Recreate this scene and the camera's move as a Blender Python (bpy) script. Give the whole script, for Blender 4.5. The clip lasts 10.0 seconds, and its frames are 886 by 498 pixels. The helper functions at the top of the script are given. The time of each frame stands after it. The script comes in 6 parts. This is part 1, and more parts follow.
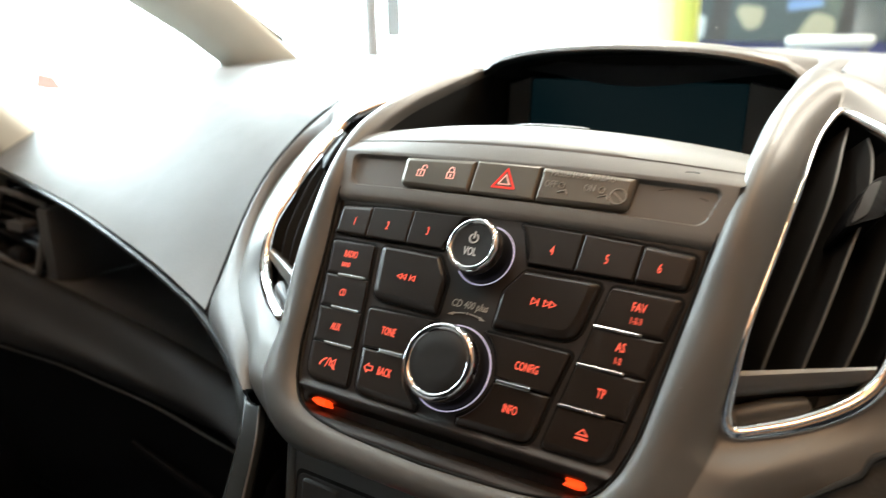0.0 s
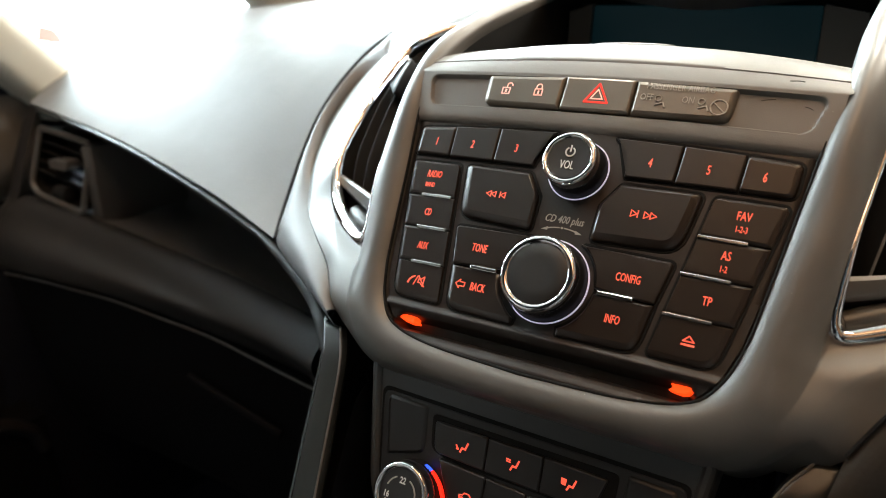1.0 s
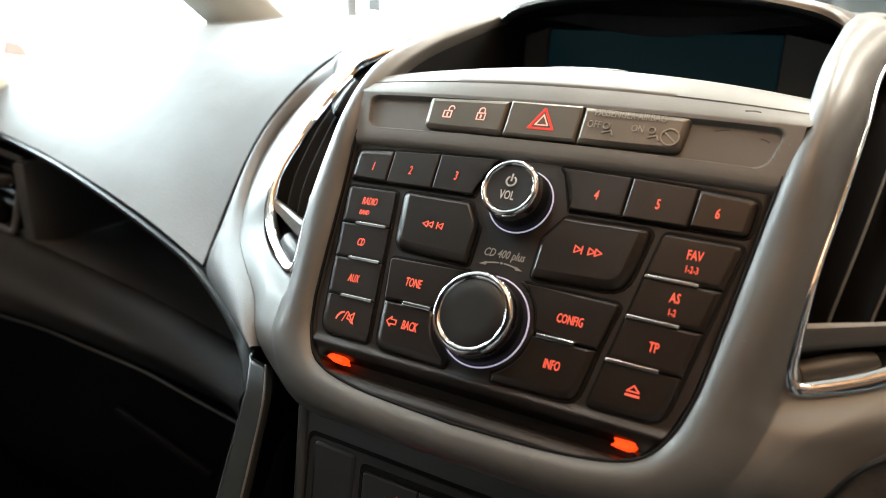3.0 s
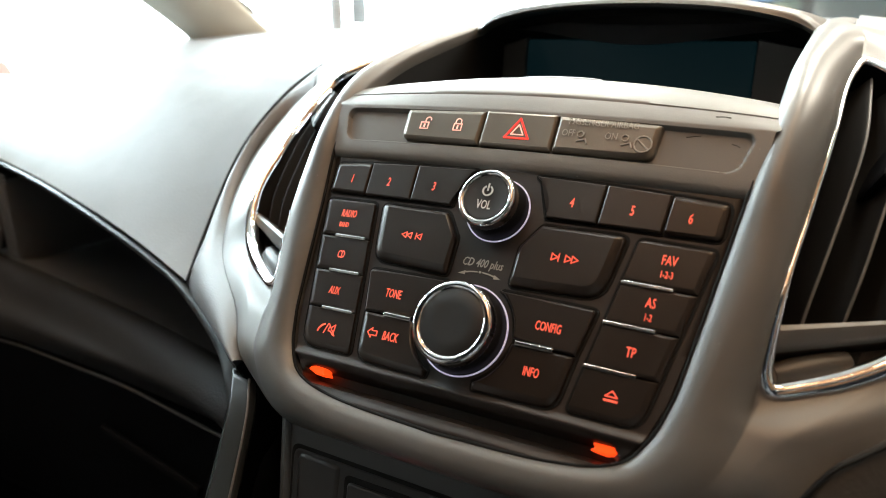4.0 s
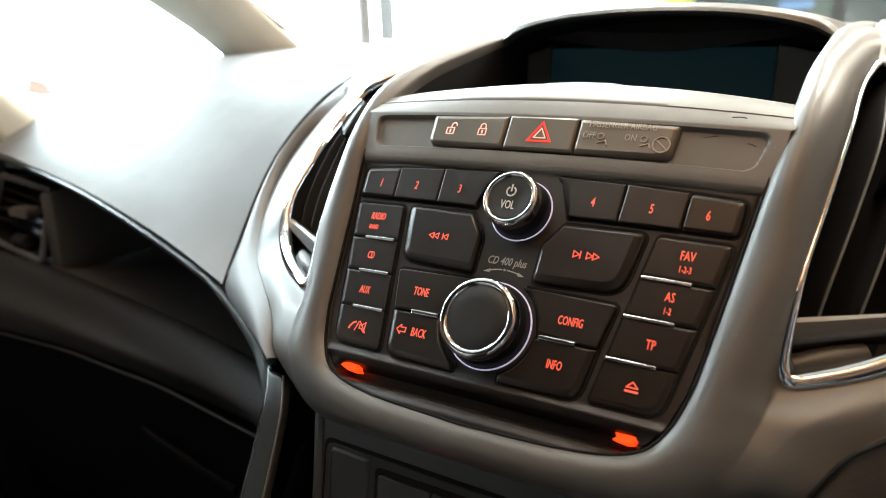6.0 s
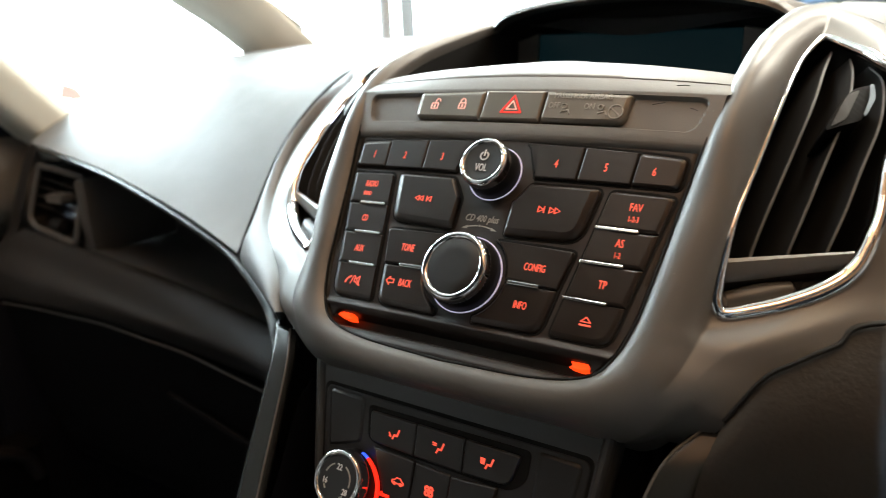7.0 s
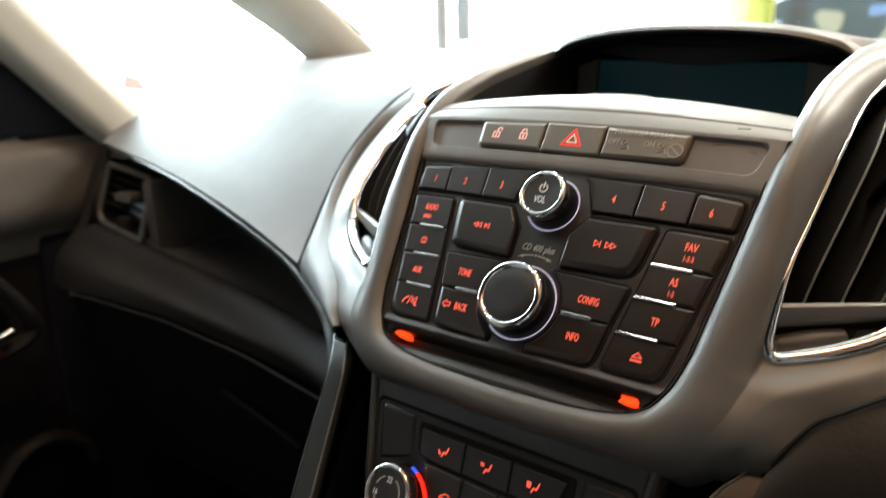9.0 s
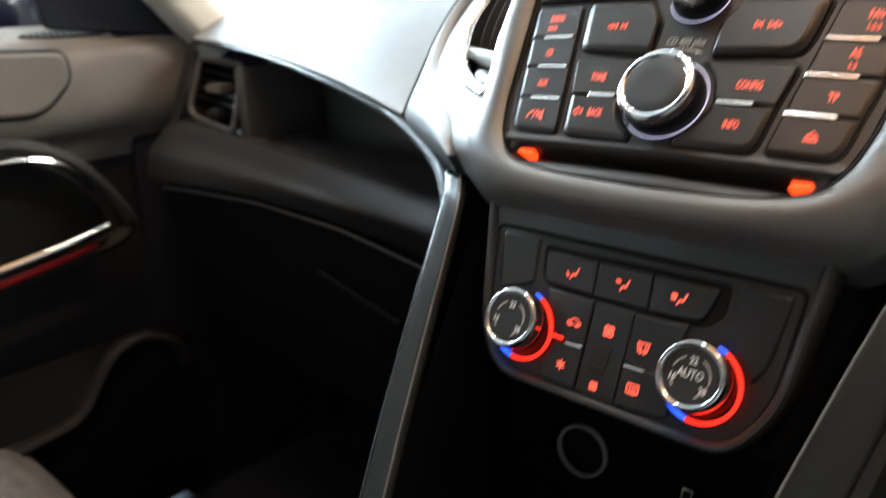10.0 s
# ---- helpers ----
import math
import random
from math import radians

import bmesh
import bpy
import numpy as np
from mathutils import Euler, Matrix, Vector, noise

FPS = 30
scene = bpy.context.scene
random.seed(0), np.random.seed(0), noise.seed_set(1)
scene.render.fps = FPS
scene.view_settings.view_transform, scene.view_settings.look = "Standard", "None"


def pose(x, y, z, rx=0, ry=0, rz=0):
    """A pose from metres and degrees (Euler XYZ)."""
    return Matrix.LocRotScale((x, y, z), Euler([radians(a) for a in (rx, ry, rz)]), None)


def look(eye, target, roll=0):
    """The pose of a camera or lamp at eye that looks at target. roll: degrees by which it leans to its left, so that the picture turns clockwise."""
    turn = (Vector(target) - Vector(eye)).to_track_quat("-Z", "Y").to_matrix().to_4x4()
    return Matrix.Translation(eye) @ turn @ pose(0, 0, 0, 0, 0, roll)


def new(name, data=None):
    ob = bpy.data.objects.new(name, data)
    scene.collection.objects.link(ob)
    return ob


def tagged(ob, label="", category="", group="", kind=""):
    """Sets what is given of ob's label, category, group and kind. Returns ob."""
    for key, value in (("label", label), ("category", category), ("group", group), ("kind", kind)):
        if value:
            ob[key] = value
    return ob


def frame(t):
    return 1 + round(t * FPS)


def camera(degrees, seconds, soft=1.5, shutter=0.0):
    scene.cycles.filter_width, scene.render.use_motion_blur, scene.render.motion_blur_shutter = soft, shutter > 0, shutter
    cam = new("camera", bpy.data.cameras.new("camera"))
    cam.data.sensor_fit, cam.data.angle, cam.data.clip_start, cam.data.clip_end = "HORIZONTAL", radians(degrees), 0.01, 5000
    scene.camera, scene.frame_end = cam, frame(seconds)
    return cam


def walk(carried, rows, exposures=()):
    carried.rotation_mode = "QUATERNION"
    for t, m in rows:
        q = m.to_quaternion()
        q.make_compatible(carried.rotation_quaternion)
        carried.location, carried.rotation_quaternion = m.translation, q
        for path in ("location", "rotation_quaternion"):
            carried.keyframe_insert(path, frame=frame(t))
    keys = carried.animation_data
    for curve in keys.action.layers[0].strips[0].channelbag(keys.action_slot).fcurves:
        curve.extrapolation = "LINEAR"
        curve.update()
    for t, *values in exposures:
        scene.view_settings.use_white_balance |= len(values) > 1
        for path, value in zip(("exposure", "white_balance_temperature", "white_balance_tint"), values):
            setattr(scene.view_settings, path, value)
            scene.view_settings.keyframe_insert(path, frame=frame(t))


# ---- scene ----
FOV = 60.72
PATH = [
    (0, (0.1660, -0.3133, 1.0747), (-0.3557, 0.4872, 0.7797), -1.34),
    (0.5, (0.1372, -0.3213, 1.0651), (-0.3754, 0.4737, 0.7407), -1.87),
    (1, (0.1326, -0.3422, 1.0571), (-0.3802, 0.4428, 0.7096), -1.59),
    (1.5, (0.1326, -0.3276, 1.0563), (-0.3604, 0.4734, 0.7167), -0.07),
    (2, (0.1318, -0.3153, 1.0528), (-0.3595, 0.4941, 0.7310), 0.42),
    (2.5, (0.1315, -0.3108, 1.0512), (-0.3593, 0.4996, 0.7313), 0.45),
    (4, (0.1382, -0.3082, 1.0521), (-0.3407, 0.5150, 0.7470), -0.75),
    (4.5, (0.1400, -0.3112, 1.0545), (-0.3447, 0.5120, 0.7589), -1.36),
    (5, (0.1415, -0.3140, 1.0491), (-0.3587, 0.5030, 0.7622), -1.93),
    (6.5, (0.1577, -0.3327, 1.0498), (-0.3639, 0.4703, 0.7615), -2.01),
    (7, (0.1899, -0.3487, 1.0415), (-0.3536, 0.4410, 0.7570), -2.91),
    (7.5, (0.2202, -0.3416, 1.0720), (-0.3736, 0.4206, 0.8142), -1.79),
    (8, (0.2233, -0.3340, 1.0764), (-0.3670, 0.4286, 0.8117), -0.53),
    (8.5, (0.2012, -0.3431, 1.0739), (-0.3902, 0.4163, 0.8030), -0.95),
    (9, (0.1898, -0.3592, 1.0589), (-0.4008, 0.3961, 0.7746), -1.31),
    (9.5, (0.1753, -0.3744, 1.0217), (-0.4345, 0.3619, 0.7282), -1.45),
    (10, (0.1610, -0.3749, 0.9716), (-0.4905, 0.3151, 0.6564), -2.41),
]
cam = camera(FOV, 10.0, soft=0.7, shutter=0.5)
cam.data.dof.use_dof = True
cam.data.dof.focus_distance, cam.data.dof.aperture_fstop = 0.345, 8.0
walk(cam, [(t, look(eye, target, roll)) for t, eye, target, roll in PATH], exposures=[(0.0, 0.04, 6500, 7.0), (9.0, 0.0, 6450, 7.0), (9.5, 0.12, 6350, 7.0), (10.0, 0.66, 6050, 7.0)])

# ---- light ----
world = bpy.data.worlds.new("showroom_air")
scene.world = world
world.use_nodes = True
world.node_tree.nodes["Background"].inputs["Color"].default_value = (0.92, 0.96, 1.0, 1)
world.node_tree.nodes["Background"].inputs["Strength"].default_value = 0.25
scene.view_settings.exposure = 0.0
GLOW = 37.0


def area(name, at, target, sx, sy, watts, colour):
    data = bpy.data.lights.new(name, "AREA")
    data.shape, data.size, data.size_y, data.energy, data.color = "RECTANGLE", sx, sy, watts, colour
    ob = new(name, data)
    ob.matrix_world = look(at, target)
    return ob


# unseen fill lamps, added to light upward-facing edges through the roof glass
for x, y, watts in ((0.9, -0.7, 11), (0.9, 0.8, 20), (2.6, -1.4, 1), (3.0, 3.0, 8)):
    area("unseen_fill_lamp", (x, y, 4.2), (x, y, 0), 0.16, 1.0, watts * 1.3, (1.0, 0.70, 0.42))
for x, y, watts in ((-0.8, -2.2, 2), (-0.8, -0.7, 10), (-0.8, 0.8, 18)):
    area("unseen_fill_lamp", (x, y, 4.2), (x, y, 0), 0.16, 1.0, watts, (1.0, 0.95, 0.88))
# added warm panel overhead, brightens the bezel crest and radio face
area("unseen_fill_lamp", (0.5, -1.25, 4.3), (0.5, -1.25, 0), 2.0, 1.6, 20, (1.0, 0.51, 0.26))
# added lamps ahead of the screen, lift the pad and cap tops
for x in (-1.5, 0.4, 2.2):
    area("unseen_fill_lamp", (x, 4.2, 4.3), (x, 4.2, 0), 0.3, 3.6, 270, (1.0, 0.91, 0.78))


# ---- materials ----
def material(name, colour, rough=0.5, metal=0.0, grain=0.0, grain_size=900.0, bump=0.0, stain=0.0, stain_size=18.0, emit=None, strength=0.0, coat=0.0, spec=0.5, vary=0.0, rough_vary=0.0, dust=0.0):
    m = bpy.data.materials.new(name)
    m.use_nodes = True
    nt = m.node_tree
    b = nt.nodes["Principled BSDF"]
    b.inputs["Roughness"].default_value, b.inputs["Metallic"].default_value = rough, metal
    b.inputs["Coat Weight"].default_value, b.inputs["Specular IOR Level"].default_value = coat, spec
    b.inputs["Base Color"].default_value = (*colour, 1)
    if emit:
        b.inputs["Emission Color"].default_value, b.inputs["Emission Strength"].default_value = (*emit, 1), strength
    co = nt.nodes.new("ShaderNodeTexCoord")
    last = None
    if stain or vary:
        n = nt.nodes.new("ShaderNodeTexNoise")
        n.inputs["Scale"].default_value, n.inputs["Detail"].default_value = stain_size, 5
        nt.links.new(co.outputs["Object"], n.inputs["Vector"])
        mix = nt.nodes.new("ShaderNodeMixRGB")
        mix.blend_type = "MULTIPLY"
        mix.inputs["Fac"].default_value = 1.0
        ramp = nt.nodes.new("ShaderNodeMapRange")
        ramp.inputs["From Min"].default_value, ramp.inputs["From Max"].default_value = 0.3, 0.7
        ramp.inputs["To Min"].default_value, ramp.inputs["To Max"].default_value = 1 - stain, 1 + stain
        nt.links.new(n.outputs["Fac"], ramp.inputs["Value"])
        mix.inputs["Color1"].default_value = (*colour, 1)
        nt.links.new(ramp.outputs["Result"], mix.inputs["Color2"])
        last = mix.outputs["Color"]
        if vary:
            info = nt.nodes.new("ShaderNodeObjectInfo")
            vr = nt.nodes.new("ShaderNodeMapRange")
            vr.inputs["To Min"].default_value, vr.inputs["To Max"].default_value = 1 - vary, 1 + vary
            nt.links.new(info.outputs["Random"], vr.inputs["Value"])
            mix2 = nt.nodes.new("ShaderNodeMixRGB")
            mix2.blend_type = "MULTIPLY"
            mix2.inputs["Fac"].default_value = 1.0
            nt.links.new(last, mix2.inputs["Color1"])
            nt.links.new(vr.outputs["Result"], mix2.inputs["Color2"])
            last = mix2.outputs["Color"]
        if dust:
            vo = nt.nodes.new("ShaderNodeTexVoronoi")
            vo.inputs["Scale"].default_value = dust
            nt.links.new(co.outputs["Object"], vo.inputs["Vector"])
            near = nt.nodes.new("ShaderNodeMapRange")
            near.inputs["From Min"].default_value, near.inputs["From Max"].default_value = 0.03, 0.055
            near.inputs["To Min"].default_value, near.inputs["To Max"].default_value = 1.0, 0.0
            nt.links.new(vo.outputs["Distance"], near.inputs["Value"])
            sep = nt.nodes.new("ShaderNodeSeparateColor")
            nt.links.new(vo.outputs["Color"], sep.inputs[0])
            pick = nt.nodes.new("ShaderNodeMapRange")
            pick.inputs["From Min"].default_value, pick.inputs["From Max"].default_value = 0.72, 1.0
            pick.inputs["To Max"].default_value = 0.7
            nt.links.new(sep.outputs[0], pick.inputs["Value"])
            amount = nt.nodes.new("ShaderNodeMath")
            amount.operation = "MULTIPLY"
            nt.links.new(near.outputs["Result"], amount.inputs[0])
            nt.links.new(pick.outputs["Result"], amount.inputs[1])
            spk = nt.nodes.new("ShaderNodeMixRGB")
            spk.inputs["Color2"].default_value = (0.45, 0.44, 0.42, 1)
            nt.links.new(amount.outputs[0], spk.inputs["Fac"])
            nt.links.new(last, spk.inputs["Color1"])
            last = spk.outputs["Color"]
        nt.links.new(last, b.inputs["Base Color"])
    if rough_vary:
        n = nt.nodes.new("ShaderNodeTexNoise")
        n.inputs["Scale"].default_value, n.inputs["Detail"].default_value = 60, 6
        nt.links.new(co.outputs["Object"], n.inputs["Vector"])
        rr = nt.nodes.new("ShaderNodeMapRange")
        rr.inputs["From Min"].default_value, rr.inputs["From Max"].default_value = 0.3, 0.7
        rr.inputs["To Min"].default_value, rr.inputs["To Max"].default_value = rough - rough_vary, rough + rough_vary
        nt.links.new(n.outputs["Fac"], rr.inputs["Value"])
        nt.links.new(rr.outputs["Result"], b.inputs["Roughness"])
    if grain:
        g = nt.nodes.new("ShaderNodeTexVoronoi" if bump < 0 else "ShaderNodeTexNoise")
        g.inputs["Scale"].default_value = grain_size
        nt.links.new(co.outputs["Object"], g.inputs["Vector"])
        bp = nt.nodes.new("ShaderNodeBump")
        bp.inputs["Strength"].default_value, bp.inputs["Distance"].default_value = grain, 0.0004
        nt.links.new(g.outputs[0], bp.inputs["Height"])
        nt.links.new(bp.outputs["Normal"], b.inputs["Normal"])
    return m


SATIN = material("satin_grey_paint", (0.122, 0.117, 0.110), 0.40, 0.14, grain=0.08, grain_size=1600, stain=0.04, stain_size=30, rough_vary=0.015, dust=160, spec=0.55)
# grey lifted above the bezel's, adding the light the cap catches
CAPMAT = material("brightened_grained_cap", (0.150, 0.142, 0.130), 0.46, 0.12, grain=0.12, grain_size=1800, stain=0.05, stain_size=40, rough_vary=0.03, dust=160)
VANE = material("dull_vane_edge", (0.085, 0.083, 0.080), 0.5, grain=0.05, stain=0.15, stain_size=200)
SLIDER = material("gloss_black_slider", (0.005, 0.005, 0.006), 0.50, spec=0.04)
SATIN_DARK = material("satin_dark_paint", (0.085, 0.083, 0.082), 0.42, 0.1, grain=0.08, grain_size=1600, stain=0.06, rough_vary=0.05)
PAD = material("soft_dash_skin", (0.170, 0.177, 0.186), 0.58, grain=0.35, grain_size=700, bump=-1, stain=0.07, stain_size=12, rough_vary=0.04, dust=110, spec=0.3)
STRIP = material("grained_dash_strip", (0.155, 0.158, 0.163), 0.52, grain=0.4, grain_size=1300, bump=-1, stain=0.05)
BROWN = material("grained_knee_skin", (0.030, 0.027, 0.024), 0.62, grain=0.7, grain_size=420, stain=0.1, spec=0.18)
CAPBLACK = material("satin_black_knob_cap", (0.014, 0.0135, 0.0135), 0.42, grain=0.05, grain_size=2500, stain=0.08, stain_size=80, rough_vary=0.04)
# black plastics with the warm reflected sheen tinted into the colour
BUTTON = material("black_keys_warm_sheen", (0.017, 0.0112, 0.0078), 0.30, grain=0.05, grain_size=2500, stain=0.04, stain_size=20, vary=0.06, rough_vary=0.015)
PLATE = material("black_plate_warm_sheen", (0.018, 0.0128, 0.0098), 0.44, grain=0.06, grain_size=2500, stain=0.08, rough_vary=0.05)
HEATPLATE = material("black_heater_plate", (0.017, 0.0165, 0.0165), 0.5, grain=0.06, grain_size=2500, stain=0.08, rough_vary=0.05)
HEATKEY = material("black_heater_keys", (0.015, 0.0145, 0.0145), 0.38, grain=0.06, grain_size=2500, stain=0.08, stain_size=60, vary=0.06, rough_vary=0.05)
HEATRIM = material("charcoal_heater_frame", (0.048, 0.049, 0.050), 0.36, grain=0.08, grain_size=1600, stain=0.06, rough_vary=0.05)
SWITCH = material("warm_grey_switch_plastic", (0.16, 0.142, 0.118), 0.34, 0.55, grain=0.1, grain_size=1800, stain=0.06, rough_vary=0.06)
# black plastic, taken darker still to include the footwell's shade
DARK = material("dark_plastic_shade_included", (0.005, 0.0054, 0.0066), 0.65, grain=0.3, grain_size=900, stain=0.1, spec=0.07)
TRAY = material("tray_lining_plastic", (0.085, 0.088, 0.090), 0.4, grain=0.3, grain_size=900, stain=0.1)
SOCKET = material("grey_socket_plastic", (0.30, 0.285, 0.27), 0.4, stain=0.05)
LINING = material("matt_black_lining", (0.007, 0.007, 0.007), 0.7, grain=0.1, stain=0.1, spec=0.22)
ROLL = material("dark_grey_dash_skin", (0.024, 0.024, 0.025), 0.62, grain=0.4, grain_size=700, bump=-1, stain=0.08, spec=0.12)
CHROME = material("chrome", (0.70, 0.70, 0.72), 0.06, 1.0, rough_vary=0.02)
BARCHROME = material("dull_chrome", (0.78, 0.77, 0.76), 0.16, 1.0, rough_vary=0.05)
GLOSS = material("gloss_graphite", (0.020, 0.022, 0.022), 0.24, spec=0.30)
KNURL = material("knurled_charcoal_plastic", (0.055, 0.053, 0.050), 0.40, stain=0.1)
GRIP = material("knurled_rubber", (0.011, 0.011, 0.012), 0.5, stain=0.1, spec=0.25)
RED = material("lit_red_legend", (0.6, 0.1, 0.06), 0.5, emit=(1.0, 0.10, 0.055), strength=1.0)
REDFILL = material("hazard_red_lens", (0.7, 0.03, 0.02), 0.4, emit=(1.0, 0.04, 0.02), strength=0.55)
LAMP = material("lit_orange_lens", (0.8, 0.1, 0.02), 0.3, emit=(1.0, 0.055, 0.006), strength=1.5)
HOT = material("lit_red_ring", (0.8, 0.05, 0.02), 0.3, emit=(1.0, 0.018, 0.008), strength=1.5)
COLD = material("lit_blue_ring", (0.05, 0.1, 0.8), 0.3, emit=(0.03, 0.10, 1.0), strength=1.5)
HALO = material("pale_ring", (0.8, 0.78, 0.9), 0.3, emit=(0.75, 0.68, 1.0), strength=0.42)
PALERED = material("pale_red_legend", (0.8, 0.5, 0.45), 0.5, emit=(1.0, 0.42, 0.32), strength=0.75)
WHITE = material("white_print", (0.78, 0.77, 0.75), 0.5)
IVORY = material("grey_print", (0.42, 0.39, 0.34), 0.5)
# unlit screen; the weak teal emission paints its bluish sheen
SCREEN = material("display_glass_with_sheen", (0.004, 0.008, 0.010), 0.30, emit=(0.08, 0.32, 0.40), strength=0.020, spec=0.18)
BEIGE = material("beige_pillar_cloth", (0.62, 0.615, 0.555), 0.85, grain=0.5, grain_size=1200, stain=0.04)
DOOR = material("door_skin", (0.155, 0.147, 0.138), 0.5, grain=0.4, grain_size=600, bump=-1, stain=0.08, spec=0.22)
# darkened copy of the door skin, shade put into its colour
SHADED_DOOR = material("shaded_door_plastic", (0.018, 0.018, 0.021), 0.55, grain=0.4, grain_size=600, stain=0.08, spec=0.15)
SEAT = material("grey_seat_cloth", (0.10, 0.093, 0.09), 0.9, grain=0.8, grain_size=900, stain=0.15, stain_size=60)
REDTRIM = material("red_reflector", (0.14, 0.008, 0.010), 0.25)
# real rubber, and the black put where gaps would lie in shade
RUBBER_SHADE = material("black_rubber_and_gap_shade", (0.005, 0.005, 0.005), 0.7, spec=0.2)
CARPET = material("blue_black_carpet", (0.010, 0.012, 0.020), 0.95, grain=0.8, grain_size=500, spec=0.22)
HEAD = material("charcoal_headliner", (0.05, 0.048, 0.046), 0.9, grain=0.3, stain=0.05)
LIME = material("lime_paint", (0.55, 0.60, 0.10), 0.5, stain=0.05)
BLUE = material("blue_car_paint", (0.010, 0.016, 0.10), 0.3, 0.2, coat=0.6)
TINT = material("dark_car_glass", (0.02, 0.028, 0.03), 0.12, spec=0.2)
CREAM = material("cream_seat", (0.09, 0.09, 0.06), 0.8)
SKY = material("pale_blue_board", (0.13, 0.16, 0.165), 0.7)
AZURE = material("azure_board", (0.02, 0.06, 0.14), 0.6)
TYRE = material("tyre_rubber", (0.02, 0.02, 0.02), 0.8)
ALLOY = material("alloy", (0.5, 0.5, 0.52), 0.3, 1.0)
PALE = material("pale_board", (0.55, 0.6, 0.58), 0.6, stain=0.05)
STEEL = material("grey_steel", (0.09, 0.085, 0.085), 0.4, 0.4, stain=0.1)
# pole colour lightened to carry the lens glare over it
ZINC = material("stand_paint_with_glare", (0.30, 0.29, 0.29), 0.5, stain=0.1)
TILE = material("showroom_tile", (0.20, 0.20, 0.20), 0.35, stain=0.08, stain_size=3)
PLASTER = material("warm_plaster", (0.13, 0.095, 0.07), 0.8, stain=0.08, stain_size=2)
CEIL = material("ceiling_paint", (0.22, 0.205, 0.185), 0.9, stain=0.04, stain_size=2)
# brown of the unseen slab that the radio keys reflect
WARM_BOUNCE = material("warm_bounce_brown", (0.40, 0.175, 0.07), 0.8, stain=0.08, stain_size=3)
# near-black panes that keep light from behind off the console
REAR_BLOCKER = material("light_blocking_glass", (0.008, 0.008, 0.009), 0.08)
MOULD = material("moulded_lettering", (0.36, 0.335, 0.295), 0.4, 0.3)
YELLOW_HALO = material("pale_yellow_halo_and_box", (0.75, 0.74, 0.5), 0.6)
ORANGE = material("tan_box", (0.16, 0.11, 0.06), 0.6)
REDSIGN = material("red_sign", (0.85, 0.5, 0.46), 0.5)
SCUFF = material("scuff_mark", (0.035, 0.033, 0.031), 0.7)
NAVY = material("mirror_housing_paint", (0.012, 0.014, 0.03), 0.3, coat=0.6)
DAY = material("bright_window", (0.9, 0.9, 0.9), 0.9, emit=(0.77, 0.93, 1.0), strength=GLOW)
SIDE_DAY = material("side_window_daylight", (0.9, 0.9, 0.9), 0.9, emit=(0.77, 0.93, 1.0), strength=GLOW * 0.86)

PANE = bpy.data.materials.new("clear_glass")
PANE.use_nodes = True
_n = PANE.node_tree
_n.nodes.clear()
_o, _t, _g, _m = (_n.nodes.new(k) for k in ("ShaderNodeOutputMaterial", "ShaderNodeBsdfTransparent", "ShaderNodeBsdfGlossy", "ShaderNodeMixShader"))
_g.inputs["Roughness"].default_value, _m.inputs[0].default_value = 0.02, 0.04
_n.links.new(_t.outputs[0], _m.inputs[1])
_n.links.new(_g.outputs[0], _m.inputs[2])
_n.links.new(_m.outputs[0], _o.inputs[0])


# translucence lets the backlight pale the banner like lens glare
CLOTH = bpy.data.materials.new("banner_cloth_with_glare")
CLOTH.use_nodes = True
_n = CLOTH.node_tree
_b, _t, _m = _n.nodes["Principled BSDF"], _n.nodes.new("ShaderNodeBsdfTranslucent"), _n.nodes.new("ShaderNodeMixShader")
_b.inputs["Base Color"].default_value, _b.inputs["Roughness"].default_value = (0.60, 0.62, 0.62, 1), 0.9
_t.inputs["Color"].default_value, _m.inputs[0].default_value = (0.26, 0.27, 0.27, 1), 0.35
_n.links.new(_b.outputs[0], _m.inputs[1])
_n.links.new(_t.outputs[0], _m.inputs[2])
_n.links.new(_m.outputs[0], _n.nodes["Material Output"].inputs[0])


# ---- building tools ----
def thing(name, label, category, group="", kind="", at=(0, 0, 0)):
    ob = new(name)
    ob.empty_display_size = 0.02
    ob.location = at
    return tagged(ob, label, category, group, kind)


def part(name, bm, mat, parent=None, label="", sharp=38):
    me = bpy.data.meshes.new(name)
    bmesh.ops.recalc_face_normals(bm, faces=bm.faces)
    flags = [f.smooth for f in bm.faces]
    bm.to_mesh(me)
    bm.free()
    me.materials.append(mat)
    me.polygons.foreach_set("use_smooth", [True] * len(me.polygons))
    me.set_sharp_from_angle(angle=radians(sharp))
    if any(flags):
        me.polygons.foreach_set("use_smooth", flags)
    ob = new(name, me)
    if parent is not None:
        ob.parent = parent
        up, off = parent, Vector((0, 0, 0))
        while up is not None:
            off += up.location
            up = up.parent
        ob.location = -off
        # the parts are modelled in world metres; a part's own origin stays at the world's
        if parent.type == "MESH":
            ob.location = (0, 0, 0)
    if label:
        ob["label"] = label
    return ob


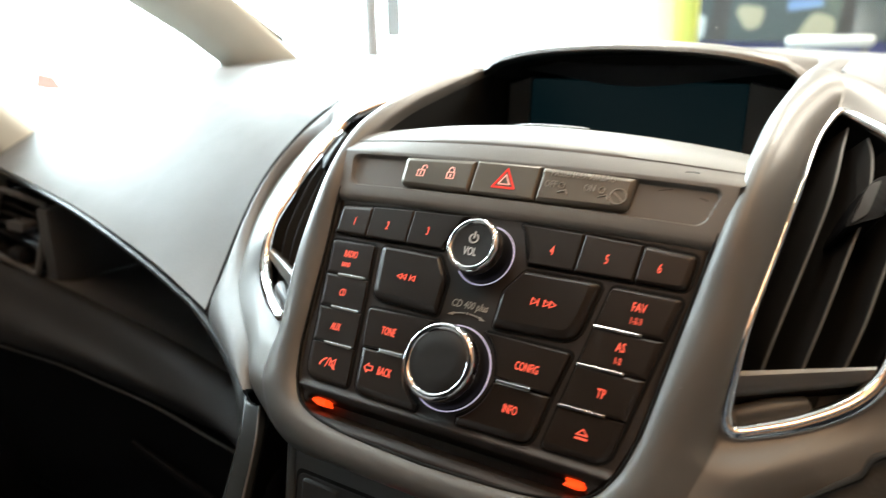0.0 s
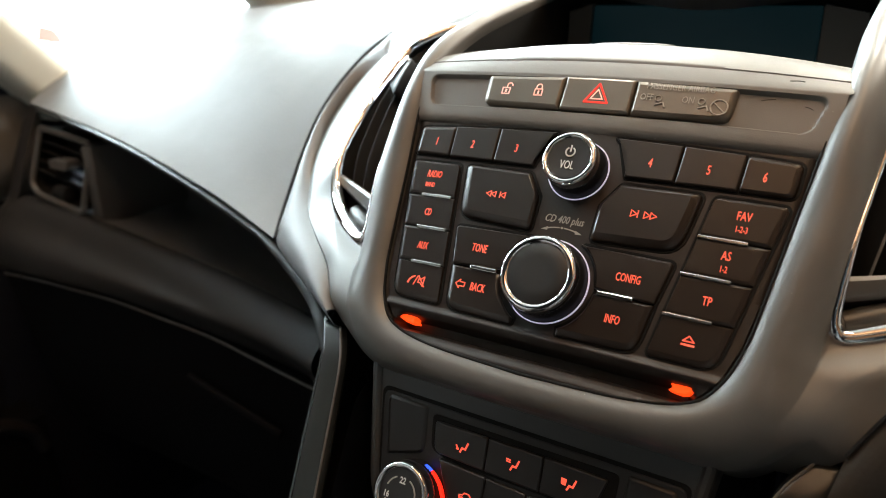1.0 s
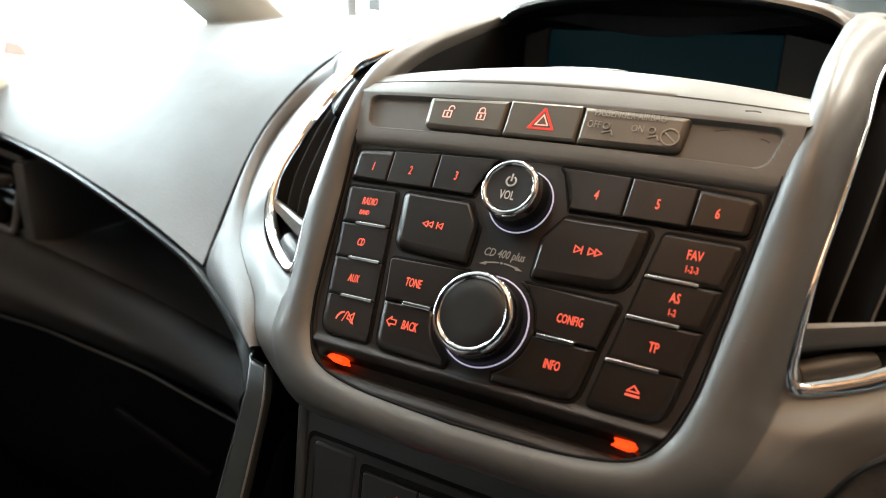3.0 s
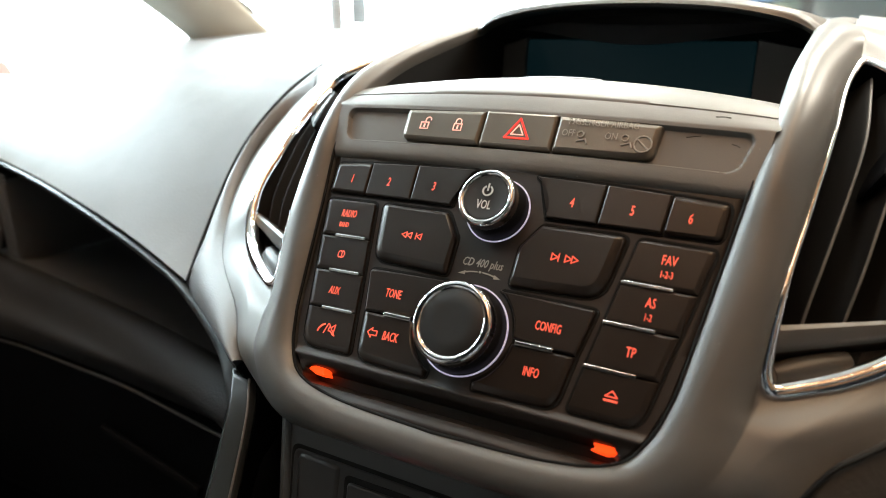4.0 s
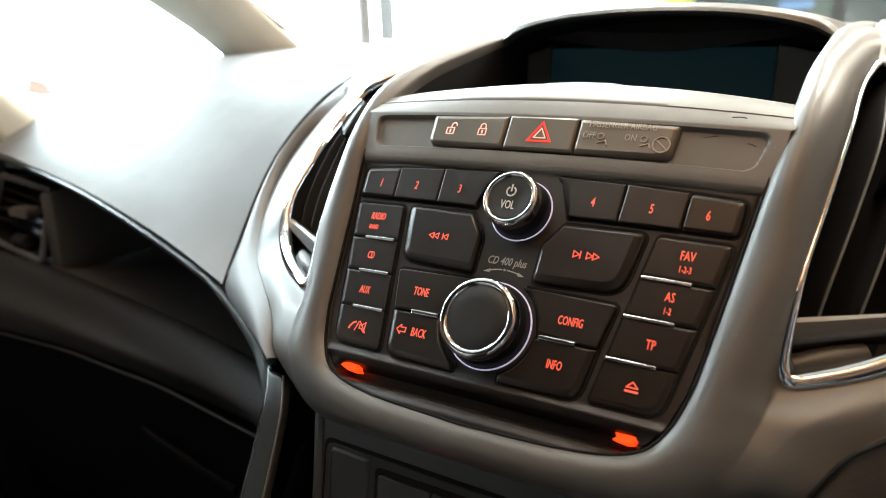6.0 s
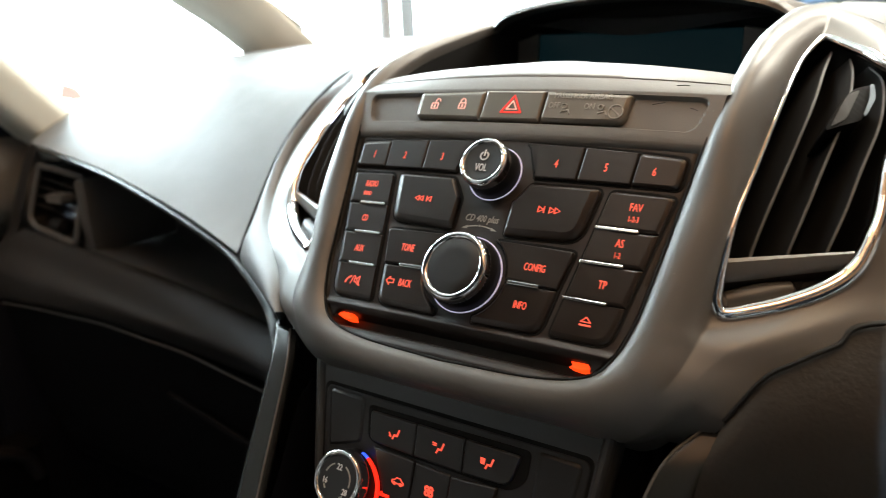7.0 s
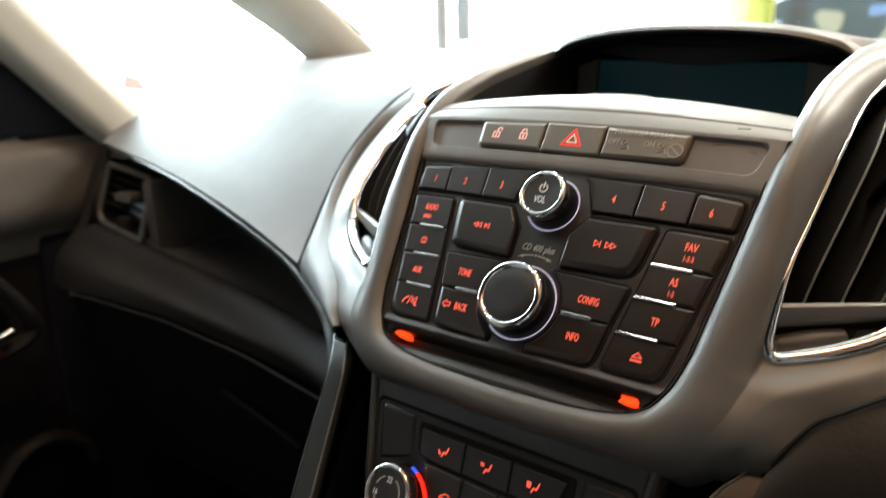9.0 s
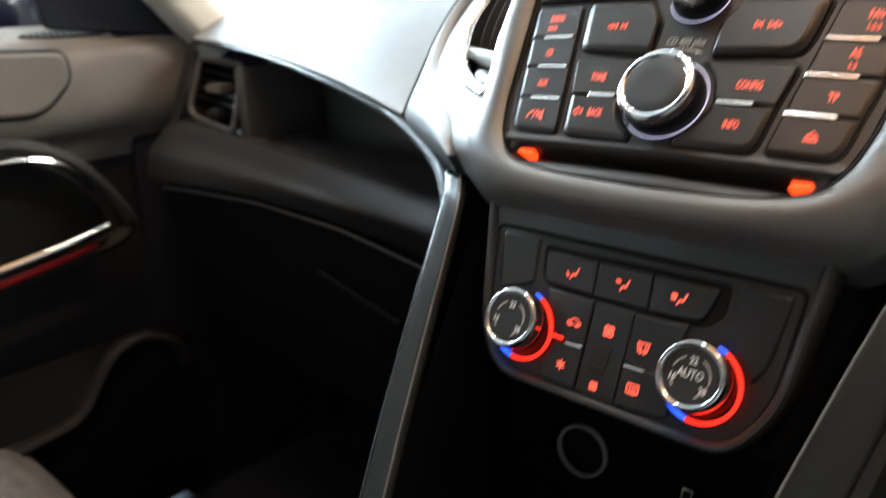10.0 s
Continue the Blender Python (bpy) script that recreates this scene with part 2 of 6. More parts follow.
def spline(pts, n, closed=False):
    """n points along a smooth curve through pts."""
    p = [Vector(q) for q in pts]
    k = len(p)
    if k == 2:
        return [p[0].lerp(p[1], i / (n - 1)) for i in range(n)]
    if closed:
        q = [p[-1]] + p + [p[0], p[1]]
        spans = k
    else:
        q = [p[0] * 2 - p[1]] + p + [p[-1] * 2 - p[-2]]
        spans = k - 1
    out = []
    for i in range(n):
        s = i / n * spans if closed else i / (n - 1) * spans
        j = min(int(s), spans - 1)
        f = s - j
        a, b, c, d = q[j : j + 4]
        out.append(0.5 * ((2 * b) + (c - a) * f + (2 * a - 5 * b + 4 * c - d) * f * f + (3 * b - a - 3 * c + d) * f**3))
    return out


def sheet(rows, skip=lambda i, j: False, close_rows=False, bm=None):
    bm = bm or bmesh.new()
    g = [[bm.verts.new(v) for v in r] for r in rows]
    m = len(g)
    for i in range(m if close_rows else m - 1):
        for j in range(len(g[0]) - 1):
            if not skip(i, j):
                bm.faces.new((g[i][j], g[i][j + 1], g[(i + 1) % m][j + 1], g[(i + 1) % m][j]))
    return bm


def patch(stations, across, along):
    """A smooth sheet through stations (each a list of as many points)."""
    cols = list(zip(*stations))
    rows = list(zip(*[spline(c, along) for c in cols]))
    return [spline(r, across) for r in rows]


def thick(ob, t):
    m = ob.modifiers.new("shell", "SOLIDIFY")
    m.thickness, m.offset = t, -1
    return ob


def sweep(path, section, closed=False, up=Vector((0, 0, 1)), bm=None, caps=True, grow=None):
    """A bar whose section [(side, up)] runs along path."""
    bm = bm or bmesh.new()
    rings = []
    n = len(path)
    for i, p in enumerate(path):
        p = Vector(p)
        a = Vector(path[(i - 1) % n]) if closed or i else p
        b = Vector(path[(i + 1) % n]) if closed or i < n - 1 else p
        d = (b - a).normalized()
        s = d.cross(up).normalized()
        w = s.cross(d)
        k = grow(i / (n - 1)) if grow else 1.0
        rings.append([bm.verts.new(p + s * x * k + w * y * k) for x, y in section])
    m = len(section)
    for i in range(n if closed else n - 1):
        for j in range(m):
            bm.faces.new((rings[i][j], rings[i][(j + 1) % m], rings[(i + 1) % n][(j + 1) % m], rings[(i + 1) % n][j]))
    if caps and not closed:
        bm.faces.new(rings[0])
        bm.faces.new(rings[-1][::-1])
    return bm


def disc(rx, ry=None, n=12):
    ry = ry or rx
    return [(rx * math.cos(2 * math.pi * i / n), ry * math.sin(2 * math.pi * i / n)) for i in range(n)]


def fillet(pts, r, seg=4):
    """Polygon with rounded corners; a corner may bring its own radius as a third value."""
    out = []
    n = len(pts)
    for i in range(n):
        p, a, b = (Vector(pts[j % n][:2]) for j in (i, i - 1, i + 1))
        rad = pts[i][2] if len(pts[i]) > 2 else r
        da, db = (a - p), (b - p)
        cut = min(rad, da.length * 0.45, db.length * 0.45)
        if cut < 1e-5:
            out.append((p.x, p.y))
            continue
        s, e = p + da.normalized() * cut, p + db.normalized() * cut
        for k in range(seg + 1):
            f = k / seg
            q = s * (1 - f) ** 2 + p * 2 * f * (1 - f) + e * f * f
            out.append((q.x, q.y))
    return out


def shrink(poly, d):
    n = len(poly)
    area2 = sum(poly[i][0] * poly[(i + 1) % n][1] - poly[(i + 1) % n][0] * poly[i][1] for i in range(n))
    sgn = 1 if area2 > 0 else -1
    out = []
    for i in range(n):
        a, p, b = Vector(poly[i - 1]), Vector(poly[i]), Vector(poly[(i + 1) % n])
        t = (b - a)
        t = t.normalized() if t.length > 1e-9 else Vector((1, 0))
        out.append((p.x - t.y * d * sgn, p.y + t.x * d * sgn))
    return out


def inset(pts, d):
    """Polygon moved inwards by d with true corners, its corner radii made smaller to suit."""
    n = len(pts)
    area2 = sum(pts[i][0] * pts[(i + 1) % n][1] - pts[(i + 1) % n][0] * pts[i][1] for i in range(n))
    sgn = 1 if area2 > 0 else -1
    out = []
    for i in range(n):
        a, p, b = (Vector(pts[j % n][:2]) for j in (i - 1, i, i + 1))
        e1, e2 = (p - a).normalized(), (b - p).normalized()
        n1, n2 = Vector((-e1.y, e1.x)) * sgn, Vector((-e2.y, e2.x)) * sgn
        q = p + (n1 + n2) * d / max(0.35, 1 + n1.dot(n2))
        out.append((q.x, q.y) + tuple(pts[i][2:]))
    return out


def rounded_pair(pts, r, d):
    """Outline and upper outline of a key, point for point."""
    full = [(p[0], p[1], p[2] if len(p) > 2 else r) for p in pts]
    top = [(x, y, max(c - d, 0.0004) if c > 0 else 0.0) for x, y, c in inset(full, d)]
    return fillet(full, r), fillet(top, r)


def slab(poly, low, high, at, bevel=0.001, shift=(0, 0), extra=0.0, bm=None, upper=None):
    """A plate with a rounded upper edge, its outline in a plane's own (u, v), laid through at(u, v, w)."""
    bm = bm or bmesh.new()
    top = [(x + shift[0], y + shift[1]) for x, y in (upper or shrink(poly, bevel + extra))]
    mid = [(a[0] * 0.72 + b[0] * 0.28, a[1] * 0.72 + b[1] * 0.28) for a, b in zip(poly, top)]
    drop = max(bevel, 0.0004)
    rings = [(poly, low), (poly, high - drop), (mid, high - drop * 0.32), (top, high)]
    vs = [[bm.verts.new(at(x, y, w)) for x, y in ring] for ring, w in rings]
    n = len(poly)
    for a, b in zip(vs, vs[1:]):
        for i in range(n):
            bm.faces.new((a[i], a[(i + 1) % n], b[(i + 1) % n], b[i]))
    for f in bm.faces:
        f.smooth = True
    bm.faces.new(vs[-1]).smooth = False
    bm.faces.new(vs[0][::-1]).smooth = False
    bmesh.ops.triangulate(bm, faces=[f for f in bm.faces if len(f.verts) > 4])
    return bm


def plates(polys, low, high, at):
    bm = bmesh.new()
    for p in polys:
        slab(p, low, high, at, bevel=0.00005, bm=bm)
    for f in bm.faces:
        f.smooth = False
    return bm


def stroke(pts, width, closed=False):
    """A pen line as little quads."""
    out = []
    m = len(pts)
    for i in range(m if closed else m - 1):
        a, b = Vector(pts[i]), Vector(pts[(i + 1) % m])
        d = (b - a)
        if d.length < 1e-7:
            continue
        d.normalize()
        s = Vector((-d.y, d.x)) * width / 2
        e = d * width * 0.35
        out.append([tuple(a - e - s), tuple(b + e - s), tuple(b + e + s), tuple(a - e + s)])
    return out


def scaled(polys, cx, cy, k):
    return [[(cx + (p[0] - cx) * k, cy + (p[1] - cy) * k) for p in q] for q in polys]


def arc(cx, cy, r, a0, a1, n=14):
    return [(cx + r * math.cos(radians(a0 + (a1 - a0) * i / (n - 1))), cy + r * math.sin(radians(a0 + (a1 - a0) * i / (n - 1)))) for i in range(n)]


def legend(text, u, v, w, size, at, mat, parent, squeeze=0.78, shear=0.0, bold=0.0, name="legend"):
    cu = bpy.data.curves.new("legend_curve", "FONT")
    cu.body, cu.size, cu.align_x, cu.align_y, cu.shear, cu.offset, cu.resolution_u = text, size, "CENTER", "CENTER", shear, bold, 2
    tmp = new("legend_curve", cu)
    bpy.context.view_layer.update()
    me = bpy.data.meshes.new_from_object(tmp.evaluated_get(bpy.context.evaluated_depsgraph_get()))
    bpy.data.objects.remove(tmp)
    bpy.data.curves.remove(cu)
    bm = bmesh.new()
    bm.from_mesh(me)
    bpy.data.meshes.remove(me)
    ret = bmesh.ops.extrude_face_region(bm, geom=bm.faces[:])
    for e in ret["geom"]:
        if isinstance(e, bmesh.types.BMVert):
            e.co.z += 0.0002
    for q in bm.verts:
        q.co = at(u + q.co.x * squeeze, v + q.co.y, w + q.co.z)
    return part(name, bm, mat, parent)


def lathe(profile, centre, axis, n=48, bm=None, wobble=None):
    """profile [(radius, height)] turned round axis at centre."""
    bm = bm or bmesh.new()
    z = Vector(axis).normalized()
    x = z.orthogonal().normalized()
    y = z.cross(x)
    rings = []
    for k, (r, h) in enumerate(profile):
        ring = []
        for i in range(n):
            a = 2 * math.pi * i / n
            rr = r + (wobble(k, i) if wobble else 0)
            ring.append(bm.verts.new(Vector(centre) + z * h + (x * math.cos(a) + y * math.sin(a)) * rr))
        rings.append(ring)
    for a, b in zip(rings, rings[1:]):
        for i in range(n):
            bm.faces.new((a[i], a[(i + 1) % n], b[(i + 1) % n], b[i]))
    bm.faces.new(rings[0][::-1])
    bm.faces.new(rings[-1])
    return bm


def block(lo, hi, bevel=0.003, bm=None, seg=2):
    made = bmesh.new()
    bmesh.ops.create_cube(made, size=1)
    for q in made.verts:
        q.co = Vector([lo[i] + (q.co[i] + 0.5) * (hi[i] - lo[i]) for i in range(3)])
    if bevel:
        bmesh.ops.bevel(made, geom=made.edges[:], offset=bevel, segments=seg, affect="EDGES", profile=0.5)
    if bm is None:
        return made
    tmp = bpy.data.meshes.new("tmp")
    made.to_mesh(tmp)
    bm.from_mesh(tmp)
    bpy.data.meshes.remove(tmp)
    made.free()
    return bm


def flip(p):
    return Vector((-p[0], p[1], p[2]))


# ---- the radio's sloping face: u across, v up the slope, w out of it ----
TH = radians(36)
FO, FV, FN = Vector((0, -0.0345, 0.9535)), Vector((0, math.sin(TH), math.cos(TH))), Vector((0, -math.cos(TH), math.sin(TH)))


def face(u, v, w=0.0):
    return FO + Vector((u, 0, 0)) + FV * v + FN * (w - 0.42 * u * u)


# the heater panel's steeper face
TC = radians(18)
CO, CV, CN = Vector((-0.0019, -0.0865, 0.819)), Vector((0, math.sin(TC), math.cos(TC))), Vector((0, -math.cos(TC), math.sin(TC)))


def clim(u, v, w=0.0):
    return CO + Vector((u, 0, 0)) + CV * v + CN * w

# ---- centre fascia: bezel, hood and vents ----
# stations from the bezel's foot up to the hood's side: inner edge, crest, shoulder, vent's inner side, vent's outer side, outer edge
STATIONS = [
    [face(0, -0.079), face(0, -0.0850, 0.003), (0, -0.0882, 0.8812), (0, -0.0846, 0.8752), (0, -0.0760, 0.8675), (0, -0.064, 0.862)],
    [face(0.047, -0.077), face(0.049, -0.083, 0.0035), (0.050, -0.0869, 0.8817), (0.051, -0.0832, 0.8752), (0.052, -0.0752, 0.8675), (0.053, -0.063, 0.862)],
    [face(0.072, -0.0715), face(0.0765, -0.077, 0.004), (0.081, -0.0820, 0.8848), (0.086, -0.0782, 0.8758), (0.090, -0.072, 0.868), (0.092, -0.064, 0.863)],
    [face(0.082, -0.0605), face(0.0885, -0.0635, 0.004), (0.0960, -0.0735, 0.8995), (0.1045, -0.0710, 0.8945), (0.1105, -0.0695, 0.8915), (0.1165, -0.0670, 0.8890)],
    [face(0.0870, -0.046), face(0.0940, -0.048, 0.004), (0.1025, -0.0618, 0.9130), (0.1115, -0.0560, 0.9090), (0.1240, -0.0530, 0.9080), (0.1370, -0.0485, 0.9050)],
    [face(0.0893, -0.033), face(0.0963, -0.034, 0.004), (0.1060, -0.0515, 0.9243), (0.1135, -0.0425, 0.9190), (0.1600, -0.0135, 0.9285), (0.1765, -0.0172, 0.9165)],
    [face(0.0950, 0.012), face(0.1020, 0.012, 0.004), (0.1105, -0.0275, 0.9600), (0.1163, -0.0235, 0.9530), (0.1675, 0.0050, 0.9510), (0.1950, 0.0040, 0.9255)],
    [face(0.0998, 0.051), face(0.1068, 0.0515, 0.0045), (0.1148, -0.0015, 0.9893), (0.1196, 0.0050, 0.9790), (0.1680, 0.0290, 0.9720), (0.2120, 0.0310, 0.9395)],
    [(0.1010, 0.025, 1.0095), (0.1085, 0.026, 1.0165), (0.1168, 0.0290, 1.0125), (0.1223, 0.0360, 1.0025), (0.1690, 0.0560, 0.9900), (0.2240, 0.0610, 0.9570)],
    [(0.1005, 0.062, 1.0225), (0.1080, 0.066, 1.0290), (0.1165, 0.0680, 1.0255), (0.1227, 0.0725, 1.0165), (0.1655, 0.0780, 1.0065), (0.2260, 0.0900, 0.9750)],
    [(0.1005, 0.105, 1.0305), (0.1075, 0.108, 1.0365), (0.1175, 0.1085, 1.0345), (0.1254, 0.1104, 1.0264), (0.1570, 0.0870, 1.0150), (0.2070, 0.1110, 0.9995)],
    [(0.1005, 0.128, 1.0342), (0.1065, 0.130, 1.0390), (0.1150, 0.1310, 1.0392), (0.1250, 0.1320, 1.0362), (0.1480, 0.1200, 1.0290), (0.1820, 0.1280, 1.0150)],
    [(0.1005, 0.150, 1.0378), (0.1055, 0.152, 1.0408), (0.1110, 0.1525, 1.0415), (0.1180, 0.1530, 1.0408), (0.1310, 0.1490, 1.0375), (0.1450, 0.1500, 1.0320)],
    [(0.1005, 0.168, 1.0392), (0.1045, 0.170, 1.0412), (0.1085, 0.1700, 1.0418), (0.1120, 0.1700, 1.0416), (0.1160, 0.1690, 1.0406), (0.1196, 0.1690, 1.0392)],
    [(0.1000, 0.230, 1.0415), (0.1040, 0.231, 1.0425), (0.1075, 0.2310, 1.0430), (0.1105, 0.2310, 1.0430), (0.1140, 0.2310, 1.0426), (0.1170, 0.2310, 1.0420)],
]
STEP = 10
NROW = (len(STATIONS) - 1) * STEP + 1
_cols = [spline([s[k] for s in STATIONS], NROW) for k in range(6)]
_into = [(FN * -0.012) if i < 7 * STEP else (Vector((0.002, 0.0, -0.012))) for i in range(NROW)]
ARM, MOUTH, SIDE = 22, 26, 12  # strips across the arm, the vent's mouth and its outer side


def across(i):
    """One row of the fascia: a single smooth cubic over the arm, then over the vent's mouth to the outer edge."""
    a, c, d, m, r, o = (_cols[k][i] for k in range(6))
    l1, l2 = (c - a).length, (d - c).length
    total = l1 + l2 + (m - d).length
    t1, t2 = l1 / total, (l1 + l2) / total
    rows = np.array([[3 * t * (1 - t) ** 2, 3 * t * t * (1 - t)] for t in (t1, t2)])
    rest = np.array([list(q - a * (1 - t) ** 3 - m * t**3) for t, q in ((t1, c), (t2, d))])
    p1, p2 = (Vector(v) for v in np.linalg.solve(rows, rest))
    arm = [a * (1 - t) ** 3 + p1 * (3 * t * (1 - t) ** 2) + p2 * (3 * t * t * (1 - t)) + m * t**3 for t in np.linspace(0, 1, ARM + 1)]
    mouth = [m.lerp(r, k / MOUTH) for k in range(1, MOUTH + 1)]
    bow = (r - m).normalized() * (o - r).length * 0.28 + (o - r) * 0.22
    outer = [r * (1 - t) ** 2 + (r + bow) * (2 * t * (1 - t)) + o * t * t for t in np.linspace(0, 1, SIDE + 1)[1:]]
    return [a + _into[i], a + _into[i] * 0.5] + arm + mouth + outer + [o + Vector((0.001, 0.006, -0.007))]


# a soft fold runs below the driver-side vent
FOLD_X, FOLD_Z = (0.108, 0.120, 0.131, 0.150, 0.166), (0.9100, 0.9095, 0.9110, 0.9157, 0.9200)


def fold(p):
    rise = float(np.interp(p.x, [0.108, 0.122, 0.150, 0.168], [0.0, 1.0, 1.0, 0.4]))
    d = p.z - float(np.interp(p.x, FOLD_X, FOLD_Z))
    return p + Vector((0.42, -0.80, 0.42)) * (0.0016 * rise * math.exp(-((d / (0.0050 if d < 0 else 0.0038)) ** 2)))


# the vent's mouth: rounded outline in (across, along) the fascia between the vent's two sides
V0, V1 = 5 * STEP, 10 * STEP
MOUTH_PTS = [(0.03, 0.030), (0.0, 0.10), (0.0, 0.35), (0.0, 0.65), (0.0, 0.90), (0.03, 0.975), (0.16, 1.0), (0.45, 1.0), (0.80, 0.995), (0.95, 0.955), (1.0, 0.86), (1.0, 0.65), (1.0, 0.40), (1.0, 0.20), (0.955, 0.075), (0.84, 0.015), (0.60, -0.012), (0.32, -0.014), (0.12, -0.006)]
MOUTH_LOOP = [(p.x, p.y) for p in spline([(a, b, 0) for a, b in MOUTH_PTS], 150, True)]


def inside(x, y, loop):
    hit = False
    for (x0, y0), (x1, y1) in zip(loop, loop[1:] + loop[:1]):
        if (y0 > y) != (y1 > y) and x < x0 + (y - y0) * (x1 - x0) / (y1 - y0):
            hit = not hit
    return hit


def vent_hole(i, j):
    k = i - _mid if i >= _mid else _mid - 1 - i
    a, b = (j + 0.5 - 2 - ARM) / MOUTH, (k + 0.5 - V0) / (V1 - V0)
    return -0.2 < b < 1.2 and -0.2 < a < 1.2 and inside(a, b, MOUTH_LOOP)


_plain = [across(i) for i in range(NROW)]
_half = [[fold(p) for p in r] if 3 * STEP < i < 6 * STEP else r for i, r in enumerate(_plain)]
for i in range(2 * STEP + 5, 7 * STEP):
    edge = _half[i][-2]
    run = (edge - _half[i][-2 - SIDE]).normalized()
    _half[i] = _half[i][:-1] + [edge + run * 0.012 + Vector((0.001, 0.0, -0.004))]
_rows = [[flip(p) for p in r] for r in _plain[:0:-1]] + _half
_mid = NROW - 1

fascia = thing("centre_fascia", "satin grey centre console fascia with a hooded display recess", "car fascia", at=(0, -0.05, 0.9))
bezel = part("bezel", sheet(_rows, vent_hole), SATIN, fascia, "satin grey horseshoe bezel around the radio", sharp=60)

# dark tube standing for the shaded gap between the bezel and the panels it frames
_edge = [_cols[0][i] + FN * 0.0002 for i in range(0, 8 * STEP, 2)]
part("inner_gap", sweep([flip(p) for p in _edge[:0:-1]] + _edge, disc(0.0008, 0.0008, 8)), RUBBER_SHADE, fascia, "dark tube for the shaded gap along the bezel's inner edge")

# hood over the display
HOOD = [
    [(-0.1030, 0.152, 1.0358), (-0.1040, 0.156, 1.0370), (-0.1050, 0.17, 1.0390), (-0.105, 0.25, 1.038)],
    [(-0.0850, 0.1475, 1.0443), (-0.0880, 0.152, 1.0470), (-0.0900, 0.17, 1.0478), (-0.093, 0.25, 1.043)],
    [(-0.0500, 0.1440, 1.0507), (-0.0500, 0.149, 1.0535), (-0.0500, 0.168, 1.0548), (-0.050, 0.25, 1.048)],
    [(0.0, 0.1420, 1.0530), (0.0, 0.147, 1.0558), (0.0, 0.166, 1.0570), (0.0, 0.25, 1.050)],
]
HOOD += [[flip(p) for p in s] for s in HOOD[-2::-1]]
hood_rows = []
for r in patch(HOOD, 14, 61):
    hood_rows.append([r[0] + Vector((0, 0.010, -0.003))] + r)
thick(part("hood", sheet(hood_rows), SATIN, fascia, "curved grey hood over the display", sharp=60), 0.003)

# dark lining of the display recess
bm = bmesh.new()
arch = [r[0] for r in hood_rows]
back = [Vector((p.x * 0.93, 0.205, p.z - 0.004)) for p in arch]
sheet([arch, back], bm=bm)
sheet([[Vector((p.x, 0.205, p.z)) for p in back], [Vector((p.x, 0.200, 0.93)) for p in back]], bm=bm)
for s in (-1, 1):
    edge = [(_cols[0][i] + Vector((0.001, 0, -0.001))) for i in range(7 * STEP + 3, NROW)]
    edge = [Vector((p.x * s, p.y, p.z)) for p in edge] + [Vector((0.0935 * s, 0.205, 1.034))]
    low = [Vector((p.x * 0.985, p.y, 0.93)) for p in edge]
    sheet([edge, low], bm=bm)
sheet([[Vector((-0.1, 0.03, 0.965)), Vector((0.1, 0.03, 0.965))], [Vector((-0.095, 0.205, 0.96)), Vector((0.095, 0.205, 0.96))]], bm=bm)
part("recess_lining", bm, LINING, fascia, "matt black lining of the display recess")

# padded cap between switch row and display: profile in (y, z) after the sloping face
CAP_FACE = [(0.0365, -0.006), (0.0370, -0.001), (0.0385, 0.0010), (0.0405, 0.0016), (0.0440, 0.0016)]
CAP_TOP = [(0.0034, 1.0080), (0.0075, 1.0108), (0.0100, 1.0123), (0.0114, 1.0131), (0.0117, 1.0122), (0.0120, 1.0122), (0.0124, 1.0137), (0.0140, 1.0145), (0.020, 1.0168), (0.032, 1.0182), (0.048, 1.0180), (0.0555, 1.0168), (0.0585, 1.0140), (0.0590, 1.008), (0.0590, 0.97)]


def box_dist(x, y, hx, hy, r):
    qx, qy = abs(x) - hx + r, abs(y) - hy + r
    return math.hypot(max(qx, 0), max(qy, 0)) + min(max(qx, qy), 0) - r


rows = []
for i in range(301):
    s = -1 + 2 * i / 300
    row = []
    prof = list(CAP_FACE) + [(0.0440 + 0.0004 * k, None) for k in range(1, 55)]
    for v, w in prof:
        half = 0.1012 + 0.085 * (v - 0.037)
        u = s * half
        if w is None:
            d = box_dist(u, v - 0.0550, 0.0955 + 0.28 * (v - 0.055), 0.0090, 0.005)
            f = min(max((-d) / 0.0012, 0), 1)
            w = 0.0016 - 0.0024 * f * f * (3 - 2 * f)
        row.append(face(u, v, w))
    for y, z in CAP_TOP:
        u = s * 0.1052
        row.append(Vector((u, y + 0.33 * u * u, z - (0.25 + 0.57 * min(1, max(0, (y - 0.0034) / 0.0466)) ** 0.6) * u * u)))
    rows.append(row)
part("top_cap", sheet(rows), CAPMAT, fascia, "grey cap between switch row and display", sharp=50)
# thin pale rim on the cap's far edge
lip = [Vector((u, 0.0565 + 0.3 * u * u, 1.0172 - 0.82 * u * u)) for u in np.linspace(-0.026, 0.017, 12)]
part("cap_lip", sweep(lip, disc(0.0020, 0.0009, 8), grow=lambda f: 0.35 + 0.65 * math.sin(math.pi * f) ** 0.4), SATIN, fascia)
# scuffs on the cap's blank
for u0, v0, pts in ((0.071, 0.0605, [(0, 0), (0.003, 0.0008), (0.0055, 0.0012)]), (0.0885, 0.0590, [(0, 0.0005), (0.0018, 0.0001), (0.0032, -0.0006)]), (0.081, 0.0695, [(0, 0), (0.003, 0.0003), (0.0055, 0.0001)])):
    part("scuff", plates(stroke([(u0 + a, v0 + b) for a, b in pts], 0.00030), 0, 0.0002, lambda u, v, w: face(u, v, w + (-0.0008 if v < 0.064 else 0.0017))), SCUFF, fascia)

# display
display = thing("display_screen", "dark blue-black centre display in the hooded recess", "screen", at=(0, 0.18, 0.98))


